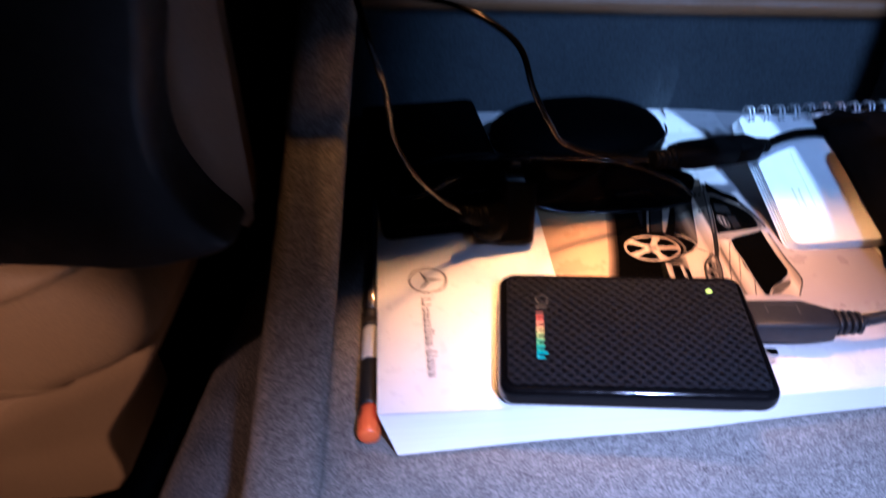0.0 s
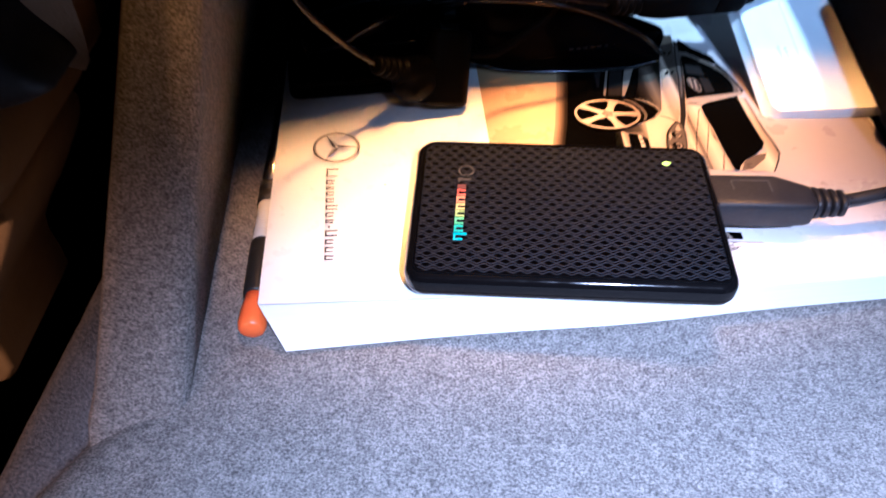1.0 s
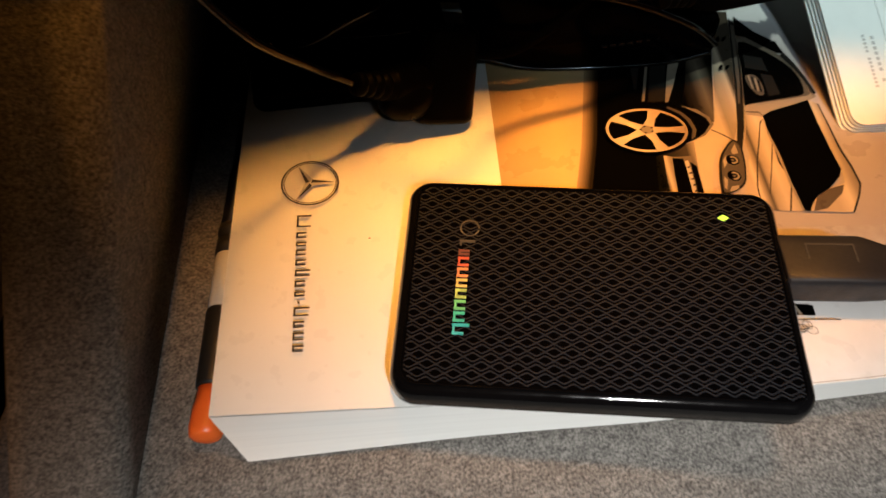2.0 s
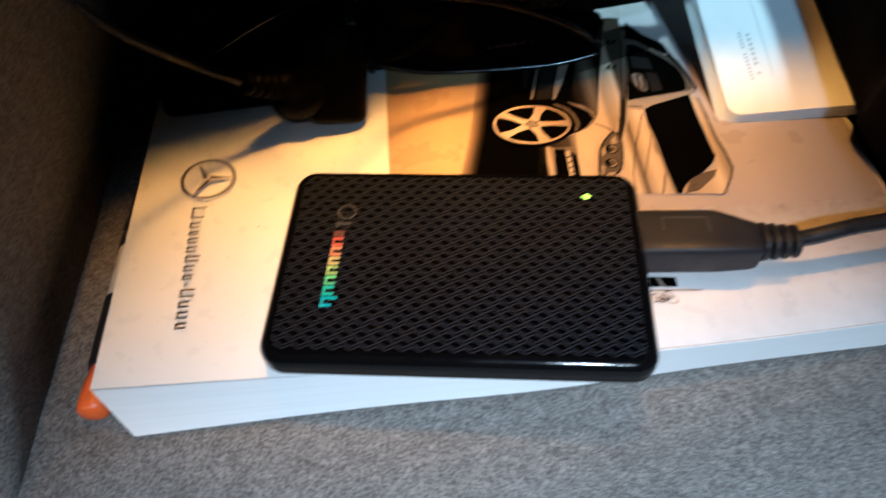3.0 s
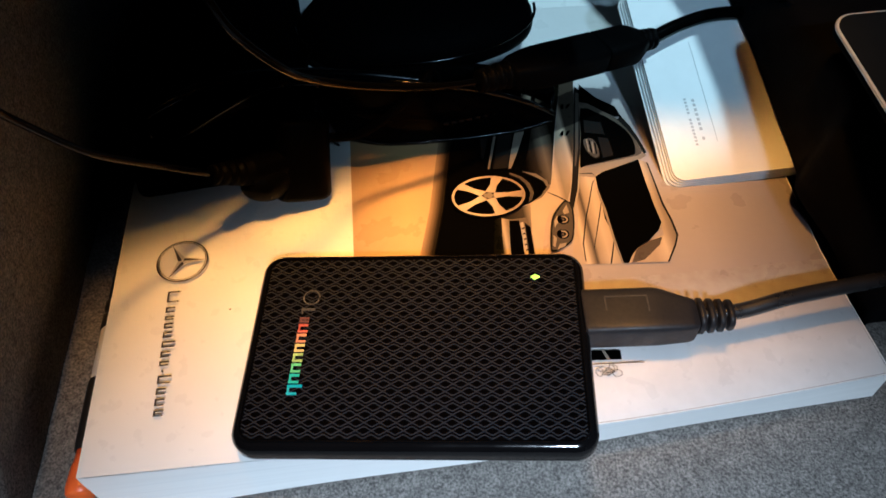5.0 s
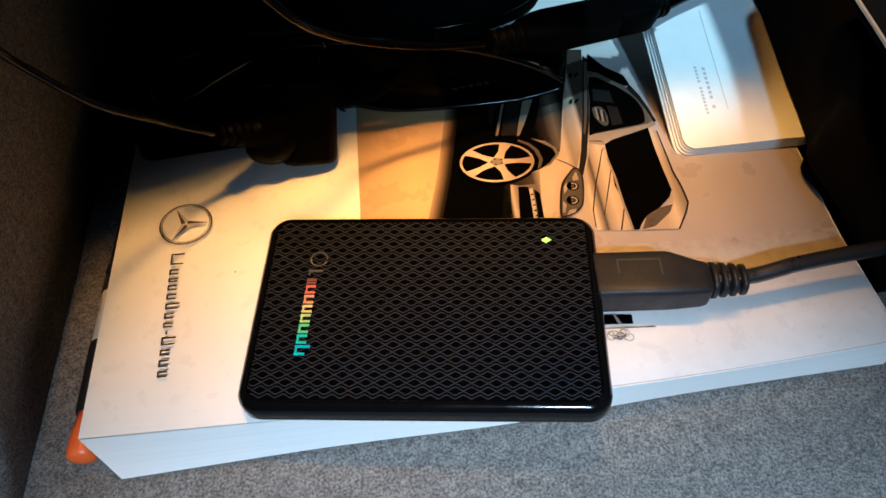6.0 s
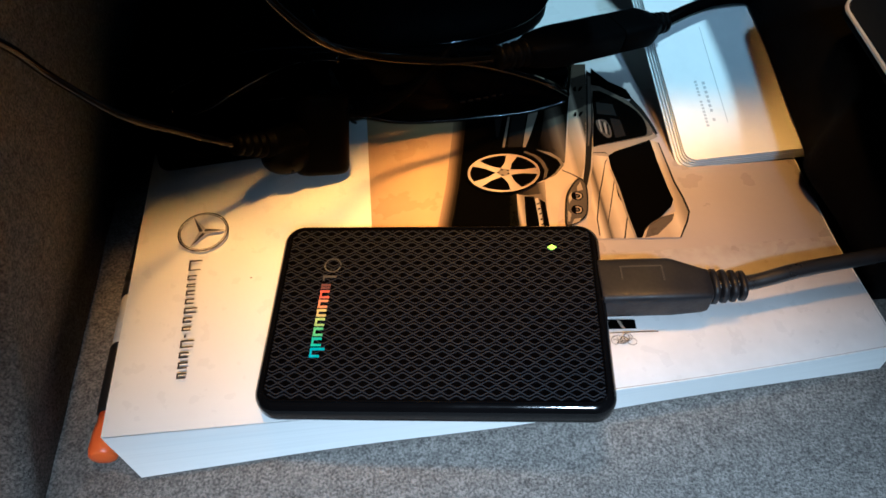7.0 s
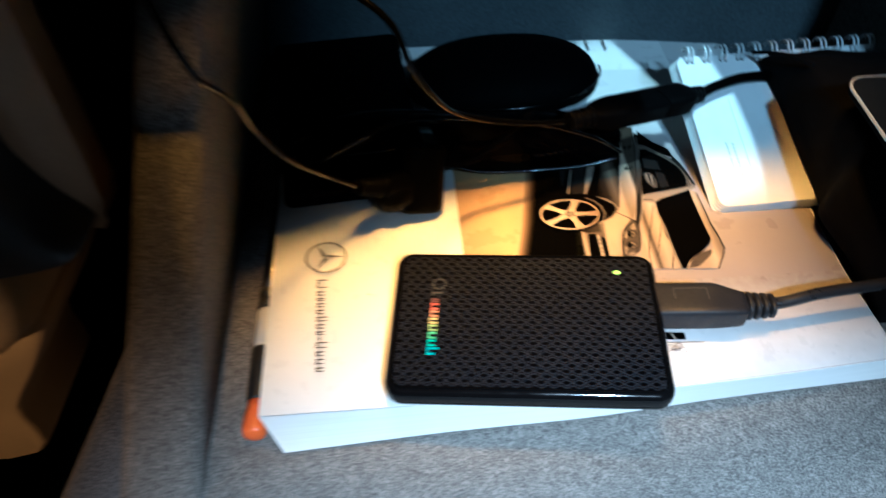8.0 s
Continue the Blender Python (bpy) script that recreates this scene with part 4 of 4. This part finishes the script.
def build_drive_lead():
    lead = thing("usb_cable", "black cable with moulded plug fitted into the drive", "cable")
    lead.matrix_world = pose(0.0905, 0.0375, ZB + 0.0085, 0, -1.0, 1.0)
    m = MM
    bm = oval(bmesh.new(), [(x * m, y * m, 0, w * m, h * m) for x, y, w, h in ((0, 0, 6.8, 5.0), (0.5, 0, 7.2, 5.3), (20, 0, 7.2, 5.3), (21.5, -0.15, 7.0, 5.2), (29.0, -1.5, 5.2, 4.7), (30.6, -1.5, 4.8, 4.4), (31.2, -1.4, 4.2, 3.9))], 28, 7.0)
    body = part("plug", bm, RUBBER, lead, "grey-black moulded plug", True)
    body.data.set_sharp_from_angle(angle=radians(35))
    # recess outline, its highlight painted as paler lines
    bm = bmesh.new()
    for x0, x1, y0, y1 in ((6, 18, 3.5, 3.9), (17.6, 18, -1.4, 3.5), (6, 6.4, -0.6, 3.5)):
        box(bm, x0 * m, x1 * m, y0 * m, y1 * m, 5.1 * m, 5.36 * m)
    part("recess_mark", bm, RUBBER_HIGHLIGHT, body)
    boot = bmesh.new()
    for k in range(4):
        x = 32.6 + 2.7 * k
        r = 5.0 - 0.22 * k
        oval(boot, [((x - 0.85) * m, -0.4 * m, 0, (r - 0.4) * m, (r - 1.2) * m), ((x - 0.55) * m, -0.4 * m, 0, r * m, (r - 0.8) * m), ((x + 0.55) * m, -0.4 * m, 0, r * m, (r - 0.8) * m), ((x + 0.85) * m, -0.4 * m, 0, (r - 0.4) * m, (r - 1.2) * m)], 20, 2.6)
    part("strain_relief", boot, RUBBER, lead, "", True)
    core = bmesh.new()
    pts = spline([(30 * m, -0.6 * m, 0), (44 * m, 0.6 * m, 0.2 * m), (58 * m, 3.9 * m, 0.8 * m), (78 * m, 8.4 * m, -0.6 * m), (97 * m, 11.5 * m, -0.4 * m), (117 * m, 15 * m, 3 * m)], 10)
    tube(core, pts, 2.25 * m, 14)
    part("sheath", core, LEAD, lead, "", True)


def ribbed(bm, a, b, r0, r1, n):
    """A boot of rings from a to b."""
    a, b = Vector(a), Vector(b)
    pts, rads = [], []
    for k in range(n):
        for f, s in ((0.1, 0.72), (0.2, 1.0), (0.7, 1.0), (0.8, 0.72)):
            q = (k + f) / n
            pts.append(a.lerp(b, q))
            rads.append((r0 + (r1 - r0) * q) * s)
    return tube(bm, pts, rads, 14)


def build_power_lead():
    """Angled plug resting on the cover, its lead arching up and away."""
    lead = thing("power_cable", "black lead with angled plug lying on the brochure", "cable", (0.008, 0.097, ZB))
    o = Vector((0.008, 0.097, ZB))
    def rel(p):
        return Vector(p) * MM + Vector((0, 0, ZB)) - o
    bm = bmesh.new()
    slab(bm, 0.0185, 0.0150, 0.0, 0.027, 0.0055, 0.0022, seg=6, edge_seg=3)
    bmesh.ops.transform(bm, matrix=pose(-0.0030, -0.0068, 0.0016, -30, 12, 16), verts=bm.verts[:])
    part("plug_head", bm, PLUG, lead, "black angled plug", True)
    bm = bmesh.new()
    elbow = spline([rel(p) for p in ((5, 98, 14), (-2, 92, 15), (-9, 86, 18.5))], 6)
    tube(bm, elbow, [0.0066 - 0.0018 * k / (len(elbow) - 1) for k in range(len(elbow))], 16)
    knee = bmesh.ops.create_uvsphere(bm, u_segments=24, v_segments=14, radius=1.0)["verts"]
    bmesh.ops.transform(bm, matrix=Matrix.Translation(rel((-4.0, 88.0, 12.0))) @ pose(0, 0, 0, 20, 15, 35) @ Matrix.Diagonal((0.0092, 0.0064, 0.0066, 1.0)), verts=knee)
    part("elbow", bm, PLUG, lead, "", True)
    part("strain_relief", ribbed(bmesh.new(), rel((-8.5, 86.5, 18)), rel((-17, 78, 26)), 0.0046, 0.0030, 5), BOOT, lead, "", True)
    bm = bmesh.new()
    tube(bm, spline([rel(p) for p in ((-16, 79, 25), (-20, 75, 31), (-26, 69.5, 39.4), (-33.8, 57, 57.3), (-40, 47.9, 77), (-40.4, 39.4, 92.3), (-40.2, 28.4, 105.5), (-41, 18.5, 117.5), (-45, 17, 135), (-51, 25, 158), (-54, 60, 196), (-58, 120, 230))], 10), 0.0010, 10)
    part("sheath", bm, CABLE, lead, "", True)


def build_extension():
    """Two leads joined by a coupler that hangs over the glasses; one runs up, one goes under the pouch."""
    lead = thing("extension_cable", "black extension cable with coupler resting over the sunglasses", "cable", (0.07, 0.11, ZB))
    o = Vector((0.07, 0.11, 0))
    def rel(p):
        return Vector(p) * MM + Vector((0, 0, ZB)) - o - Vector((0, 0, ZB))
    a, b = Vector((72, 111, 34)), Vector((126, 142, 23))
    d = (b - a).normalized()
    turn = d.to_track_quat("X", "Z").to_matrix().to_4x4()
    bm = oval(bmesh.new(), [(x * MM, 0, 0, w * MM, h * MM) for x, w, h in ((0, 4.0, 3.3), (2, 5.2, 4.0), (8, 6.4, 4.6), (12, 6.9, 4.7), (36, 6.9, 4.7), (36.6, 6.5, 4.4))], 24, 5.0)
    bmesh.ops.transform(bm, matrix=Matrix.Translation(rel(a)) @ turn, verts=bm.verts[:])
    part("socket_shell", bm, CASE, lead, "matt black socket shell", True)
    bm = oval(bmesh.new(), [(x * MM, 0, 0, w * MM, h * MM) for x, w, h in ((36.9, 6.4, 4.4), (37.4, 6.8, 4.7), (50, 6.8, 4.7), (52, 6.3, 4.3), (54, 5.0, 3.8), (55, 4.6, 3.6))], 24, 5.0)
    bmesh.ops.transform(bm, matrix=Matrix.Translation(rel(a)) @ turn, verts=bm.verts[:])
    part("plug_shell", bm, CASE, lead, "matt black plug shell", True)
    part("strain_relief", ribbed(bmesh.new(), rel(a + d * 1), rel(a - d * 11), 0.0046, 0.0036, 4), BOOT, lead, "", True)
    part("strain_relief", ribbed(bmesh.new(), rel(a + d * 54.5), rel(a + d * 62), 0.0042, 0.0036, 3), BOOT, lead, "", True)
    bm = bmesh.new()
    tube(bm, spline([rel(p) for p in (tuple(a - d * 10), (50, 97.5, 41.5), (32.2, 90.3, 48.3), (20.3, 82, 57.7), (14.3, 72.1, 69.8), (6.3, 65.5, 86.7), (1, 66, 101), (-8, 69.5, 108), (-22, 76, 112), (-45, 88, 113), (-62, 118, 114))], 10), 0.0011, 12)
    part("sheath", bm, CABLE, lead, "", True)
    bm = bmesh.new()
    tube(bm, spline([rel(p) for p in (tuple(a + d * 61), (134, 147, 24), (146, 153, 23.5), (160, 157.5, 21), (176, 161, 15), (190, 163, 9))], 8), 0.0024, 12)
    part("sheath", bm, CABLE, lead, "", True)


def build_loose_lead():
    bm = bmesh.new()
    pts = [(9, 103, 17), (16, 105, 14), (26, 105, 16), (38, 107, 25), (45, 108.5, 32.5), (48, 111, 34.8), (50, 114, 31), (51, 117, 22), (51, 119, 7)]
    lead = thing("cable", "thin black cable looping over the sunglasses from the plug", "cable", (0.0, 0.11, ZB))
    tube(bm, spline([(Vector(p) * MM - Vector((0, 0.11, 0))) for p in pts], 8), 0.0015, 10)
    part("sheath", bm, CASE, lead, "", True)


build_drive_lead()
build_power_lead()
build_extension()
build_loose_lead()


# ---------------------------------------------------------------- sunglasses and the case behind
def build_glasses():
    g = thing("sunglasses", "glossy black sunglasses standing over the brochure and wallet", "sunglasses", (0.022, 0.116, ZB))
    o = Vector((0.022, 0.116, ZB))

    def line(points, n):
        fine = spline([Vector(p) * MM + Vector((0, 0, ZB)) - o for p in points], 16)
        return [fine[round(k * (len(fine) - 1) / n)] for k in range(n + 1)]

    def lens(brow, low, label):
        n, m = 26, 10
        top, base = line(brow, n), line(low, n)
        bm, rows = bmesh.new(), []
        for j in range(m + 1):
            t = j / m
            rows.append([bm.verts.new(base[i].lerp(top[i], t) + Vector((0, -0.0035, 0.001)) * max(math.sin(math.pi * i / n), 0.0) ** 0.6 * math.sin(math.pi * t)) for i in range(n + 1)])
        for a, b in zip(rows, rows[1:]):
            for k in range(n):
                bm.faces.new((a[k], a[k + 1], b[k + 1], b[k]))
        bmesh.ops.solidify(bm, geom=bm.faces[:], thickness=0.0014)
        part("lens", bm, LENS, g, label, True)
        for edge, r in ((top, 0.0010), (base, 0.0008)):
            bm = bmesh.new()
            tube(bm, edge, r, 8)
            part("rim", bm, FRAME, g, "", True)

    lens([(8, 113, 31), (30, 109, 34), (49, 108, 33), (64, 113, 26), (80, 117, 17), (90.5, 122.5, 6.4)], [(15, 115.5, 4.5), (30, 114.5, 1.2), (50, 115.8, 0.8), (75, 119.5, 0.8), (90, 122.8, 3.0)], "dark glossy lens")
    lens([(6, 113, 31), (-7, 112, 28), (-22, 109, 21), (-34, 107, 14), (-46, 108, 9.6)], [(0, 117, 13), (-12, 117, 10), (-25, 116, 9.2), (-38, 113, 9), (-46, 109, 9)], "dark glossy lens")
    bm = bmesh.new()
    tube(bm, line([(1, 112.6, 30.4), (7, 112, 31.6), (13, 111.6, 31.8)], 8), 0.0019, 10)
    part("bridge", bm, FRAME, g, "", True)
    for side, pts in ((1, ((89, 123, 8), (88, 130, 10), (60, 136, 14), (20, 138, 11), (-20, 138, 9.5))), (-1, ((-46, 109, 10.5), (-47, 118, 13), (-20, 128, 18), (20, 131, 17), (50, 132, 12)))):
        path = line(pts, 20)
        rings = []
        for k, p in enumerate(path):
            h = 0.0045 - 0.0020 * k / len(path)
            rings.append([p + Vector(c) for c in ((0, -0.0012, -h), (0, 0.0012, -h), (0, 0.0016, 0), (0, 0.0012, h), (0, -0.0012, h), (0, -0.0016, 0))])
        part("temple_arm", rings_to_mesh(bmesh.new(), rings), FRAME, g, "", True)
    bm = bmesh.new()
    for k in range(7):
        p = Vector((52 + 2.6 * k, 109.3 + 0.42 * k + 0.03 * k * k, 14.6 + 0.12 * k)) * MM + Vector((0, 0, ZB)) - o
        box(bm, p.x, p.x + 0.0017, p.y, p.y + 0.0016, p.z, p.z + 0.0007)
    part("lens_mark", bm, PRINT_DARK, g)


def build_case():
    bm = bmesh.new()
    bmesh.ops.create_uvsphere(bm, u_segments=40, v_segments=24, radius=1)
    for v in bm.verts:
        c = v.co
        z = max(c.z, -0.12)
        v.co = Vector((math.copysign(abs(c.x) ** 0.85, c.x) * 0.045, math.copysign(abs(c.y) ** 0.85, c.y) * 0.027, (z + 0.12) * 0.0155))
    case = thing("glasses_case", "black rounded soft case lying behind the sunglasses", "case", (0.0415, 0.170, ZB + 0.0084), 8)
    part("shell", bm, CASE, case, "", True)
    bm = bmesh.new()
    tube(bm, [(0.0457 * math.cos(a), 0.0278 * math.sin(a), 0.005) for a in (math.pi * (1 + k / 24) for k in range(25))], 0.0006, 6)
    part("zip", bm, FRAME, case, "", True)


def build_wallet():
    """Flat black folder that covers the back of the white strip."""
    wallet = thing("wallet", "flat black leather wallet lying on the back of the brochure", "wallet", (-0.0500, 0.0905, ZB + 0.0003), 11.5)
    w, d = 0.062, 0.112
    part("back_panel", slab(bmesh.new(), w, d, 0.0, 0.0036, 0.004, 0.0014, (w / 2, d / 2)), CASE, wallet, "", True)
    part("front_panel", slab(bmesh.new(), w - 0.0006, d - 0.0006, 0.0040, 0.0074, 0.004, 0.0015, (w / 2, d / 2)), CASE, wallet, "", True)
    bm = bmesh.new()
    for k in range(24):
        x = 0.004 + 0.0019 * k
        tube(bm, [(x, 0.0026, 0.0073), (x + 0.0013, 0.0026, 0.0073)], 0.00022, 5)
    part("stitching", bm, FRAME, wallet)


build_wallet()
build_glasses()
build_case()


# ---------------------------------------------------------------- spiral notebook
NOTE_AT = pose(0.1290, 0.0955, 0.0135, 17.0, 0, 8.0)


def build_notebook():
    """A small pad bound along its far edge, which lies higher than the near one."""
    book = thing("notebook", "spiral notebook with plain white pages propped on the brochure", "notebook")
    book.matrix_world = NOTE_AT
    w, d = 0.104, 0.077
    for k in range(5):
        q = 1 - k / 4
        ox, oy = -0.0023 * q ** 1.3, -0.0012 * q
        z0 = 0.0001 + 0.00084 * k
        bm = slab(bmesh.new(), w, d - oy, z0, z0 + 0.00076, 0.0042, 0.0002, (w / 2 + ox - 0.0006, (d + oy) / 2), 6, 2)
        part("page", bm, PAPER if k == 4 else PAGES, book)
    for k in range(13):
        x = 0.0045 + 0.0078 * k
        for dx in (0.0, 0.0021):
            bm = bmesh.new()
            tube(bm, [(x + dx, d + 0.0006 + 0.0040 * math.cos(a), 0.0030 + 0.0052 * math.sin(a)) for a in (2 * math.pi * q / 18 for q in range(17))], 0.00052, 6)
            part("wire_loop", bm, STEEL, book, "", True)
            bm = bmesh.new()
            tube(bm, [(x + dx, d - 0.0034, 0.00424), (x + dx, d - 0.0034, 0.00434)], 0.0008, 10)
            part("punched_hole", bm, PRINT_DARK, book)
    # a fine rule and two rows of print too small to read
    bm = box(bmesh.new(), 0.0174, 0.0176, 0.013, 0.053, 0.00424, 0.00431)
    part("rule_line", bm, INK_GREY, book)
    for row, (x, y0, count, step) in enumerate(((0.0125, 0.0300, 9, 0.00185), (0.0098, 0.0306, 14, 0.00135))):
        for k in range(count):
            if (row, k) in ((0, 7), (1, 5)):
                continue
            y = y0 - step * k
            bm = box(bmesh.new(), x, x + (0.0010 if row == 0 else 0.0009), y - step * 0.62, y, 0.00424, 0.00431)
            part("print_bar", bm, INK_GREY, book)


# ---------------------------------------------------------------- pouch with a tablet on it
def build_pouch():
    pouch = thing("pouch", "soft black fabric pouch slumped over the notebook", "pouch", (0.19, 0.14, 0.0))
    o = Vector((0.19, 0.14, 0))
    def on_pad(u, v):
        return NOTE_AT @ Vector((u, v, 0.0052))
    near = [Vector(p) * MM for p in ((178, 44, 6), (174, 66, 14), (165.5, 86, 20))]
    hem = spline(near + [on_pad(0.0402, -0.001), on_pad(0.0396, 0.020), on_pad(0.0388, 0.045), on_pad(0.0372, 0.062), on_pad(0.0362, 0.071)], 12)

    def top(s, t):
        """Lies on the page along its hem, climbs steeply, then slopes gently towards the wall."""
        k = t * (len(hem) - 1)
        a = min(int(k), len(hem) - 2)
        left = hem[a].lerp(hem[a + 1], k - a)
        height = 0.050 - max(0.0, 0.105 - left.y) * 0.45 - max(0.0, left.y - 0.150) * 0.35
        rise = 1 - (1 - min(s / 0.16, 1.0)) ** 2
        x = left.x + (0.207 - left.x) * s
        z = left.z + (max(height, left.z + 0.004) + 0.016 * s * min(1.0, max(0.0, (0.165 - left.y) / 0.04)) - left.z) * rise
        fold = 0.0016 * noise.noise(Vector((s * 3, t * 7, 7))) + 0.0010 * math.sin(7 * s + 16 * t)
        return Vector((x + 0.5 * fold * rise, left.y, z + fold * rise)) - o
    bm = bmesh.new()
    rows = grid(bm, 30, 36, top)
    ring = rows[0] + [r[-1] for r in rows[1:]] + rows[-1][-2::-1] + [r[0] for r in rows[-2:0:-1]]
    base = []
    for v in ring:
        q = v.co.copy()
        lowest = 0.0005 if (q.x + o.x) > 0.172 else 0.0165
        under = max(q.z - lowest, 0.004)
        left = 1.0 if q.x < -0.012 else 0.0
        base.append(bm.verts.new((q.x + 0.85 * under * left, q.y + (-0.2 * under if q.y > 0 else 0.2 * under), q.z - under)))
    n = len(ring)
    for k in range(n):
        bm.faces.new((ring[k], base[k], base[(k + 1) % n], ring[(k + 1) % n]))
    part("bag", bm, FABRIC, pouch, "", True)
    bm = bmesh.new()
    tube(bm, spline([Vector(p) * MM - o for p in ((152, 166, 44), (156, 160, 48), (161, 152, 52), (168, 142, 54))], 8), 0.0009, 8)
    part("drawstring", bm, FABRIC, pouch, "black cord", True)
    return pouch


def build_tablet():
    tab = thing("tablet", "dark glass tablet with a silver edge lying on the pouch", "tablet", (0.1650, 0.1135, 0.0665), 9)
    tilt = pose(0, 0, 0, 5, 2, 0)
    for name, bm, mat, label in (
            ("body", slab(bmesh.new(), 0.0474, 0.1094, -0.0016, 0.0008, 0.0067, 0.0008, (0.024, -0.055)), CASE, "black underside"),
            ("rim", slab(bmesh.new(), 0.048, 0.11, 0.0007, 0.0018, 0.007, 0.0004, (0.024, -0.055)), SILVER_EDGE, "silver edge"),
            ("screen", slab(bmesh.new(), 0.0464, 0.1084, 0.0004, 0.0021, 0.0064, 0.0003, (0.024, -0.055)), GLASS_DARK, "black glass")):
        bmesh.ops.transform(bm, matrix=tilt, verts=bm.verts[:])
        part(name, bm, mat, tab, label, True)


build_notebook()
build_pouch()
build_tablet()


# ---------------------------------------------------------------- marker pen beside the stack
def build_pen():
    pen = thing("marker_pen", "marker pen with orange end lying between post and book", "pen", (-0.0473, -0.0050, 0.0046), 4.8)
    def turned(stations):
        bm = bmesh.new()
        tube(bm, [(0, y * MM, 0) for y, r in stations], [r * 0.78 * MM for y, r in stations], 18)
        return bm
    part("end_cap", turned([(-0.6, 1.0), (0, 4.0), (0.6, 4.9), (2.5, 5.4), (8, 5.0), (10, 4.4), (13, 4.2)]), ORANGE, pen, "orange plastic end", True)
    part("grip", turned([(13, 4.9), (14, 5.2), (34, 5.2), (35, 4.9)]), PEN_BLACK, pen, "black grip", True)
    part("barrel", turned([(35, 4.7), (52, 4.7), (52.4, 4.5)]), PEN_WHITE, pen, "pale barrel", True)
    part("collar", turned([(52.4, 5.1), (57, 5.1), (57.5, 3.4), (59, 3.4), (59.5, 5.1), (62, 5.1)]), PEN_BLACK, pen, "black ringed collar", True)
    part("shaft", turned([(62, 4.4), (82, 4.2), (84, 3.5), (140, 3.3)]), CHROME, pen, "metal shaft", True)


build_pen()


def build_crumb():
    bm = bmesh.new()
    bmesh.ops.create_icosphere(bm, subdivisions=2, radius=1)
    for v in bm.verts:
        v.co = Vector((v.co.x * 0.0016, v.co.y * 0.0005, v.co.z * 0.0004)) * (1 + 0.3 * noise.noise(v.co * 2))
    ob = solid("crumb", bm, INK, "tiny dark crumb lying on the brochure cover", "crumb", "", True)
    ob.matrix_world = pose(0.0141, 0.1149, ZB + 0.0008, 0, 0, -35)


build_crumb()
build_floor()
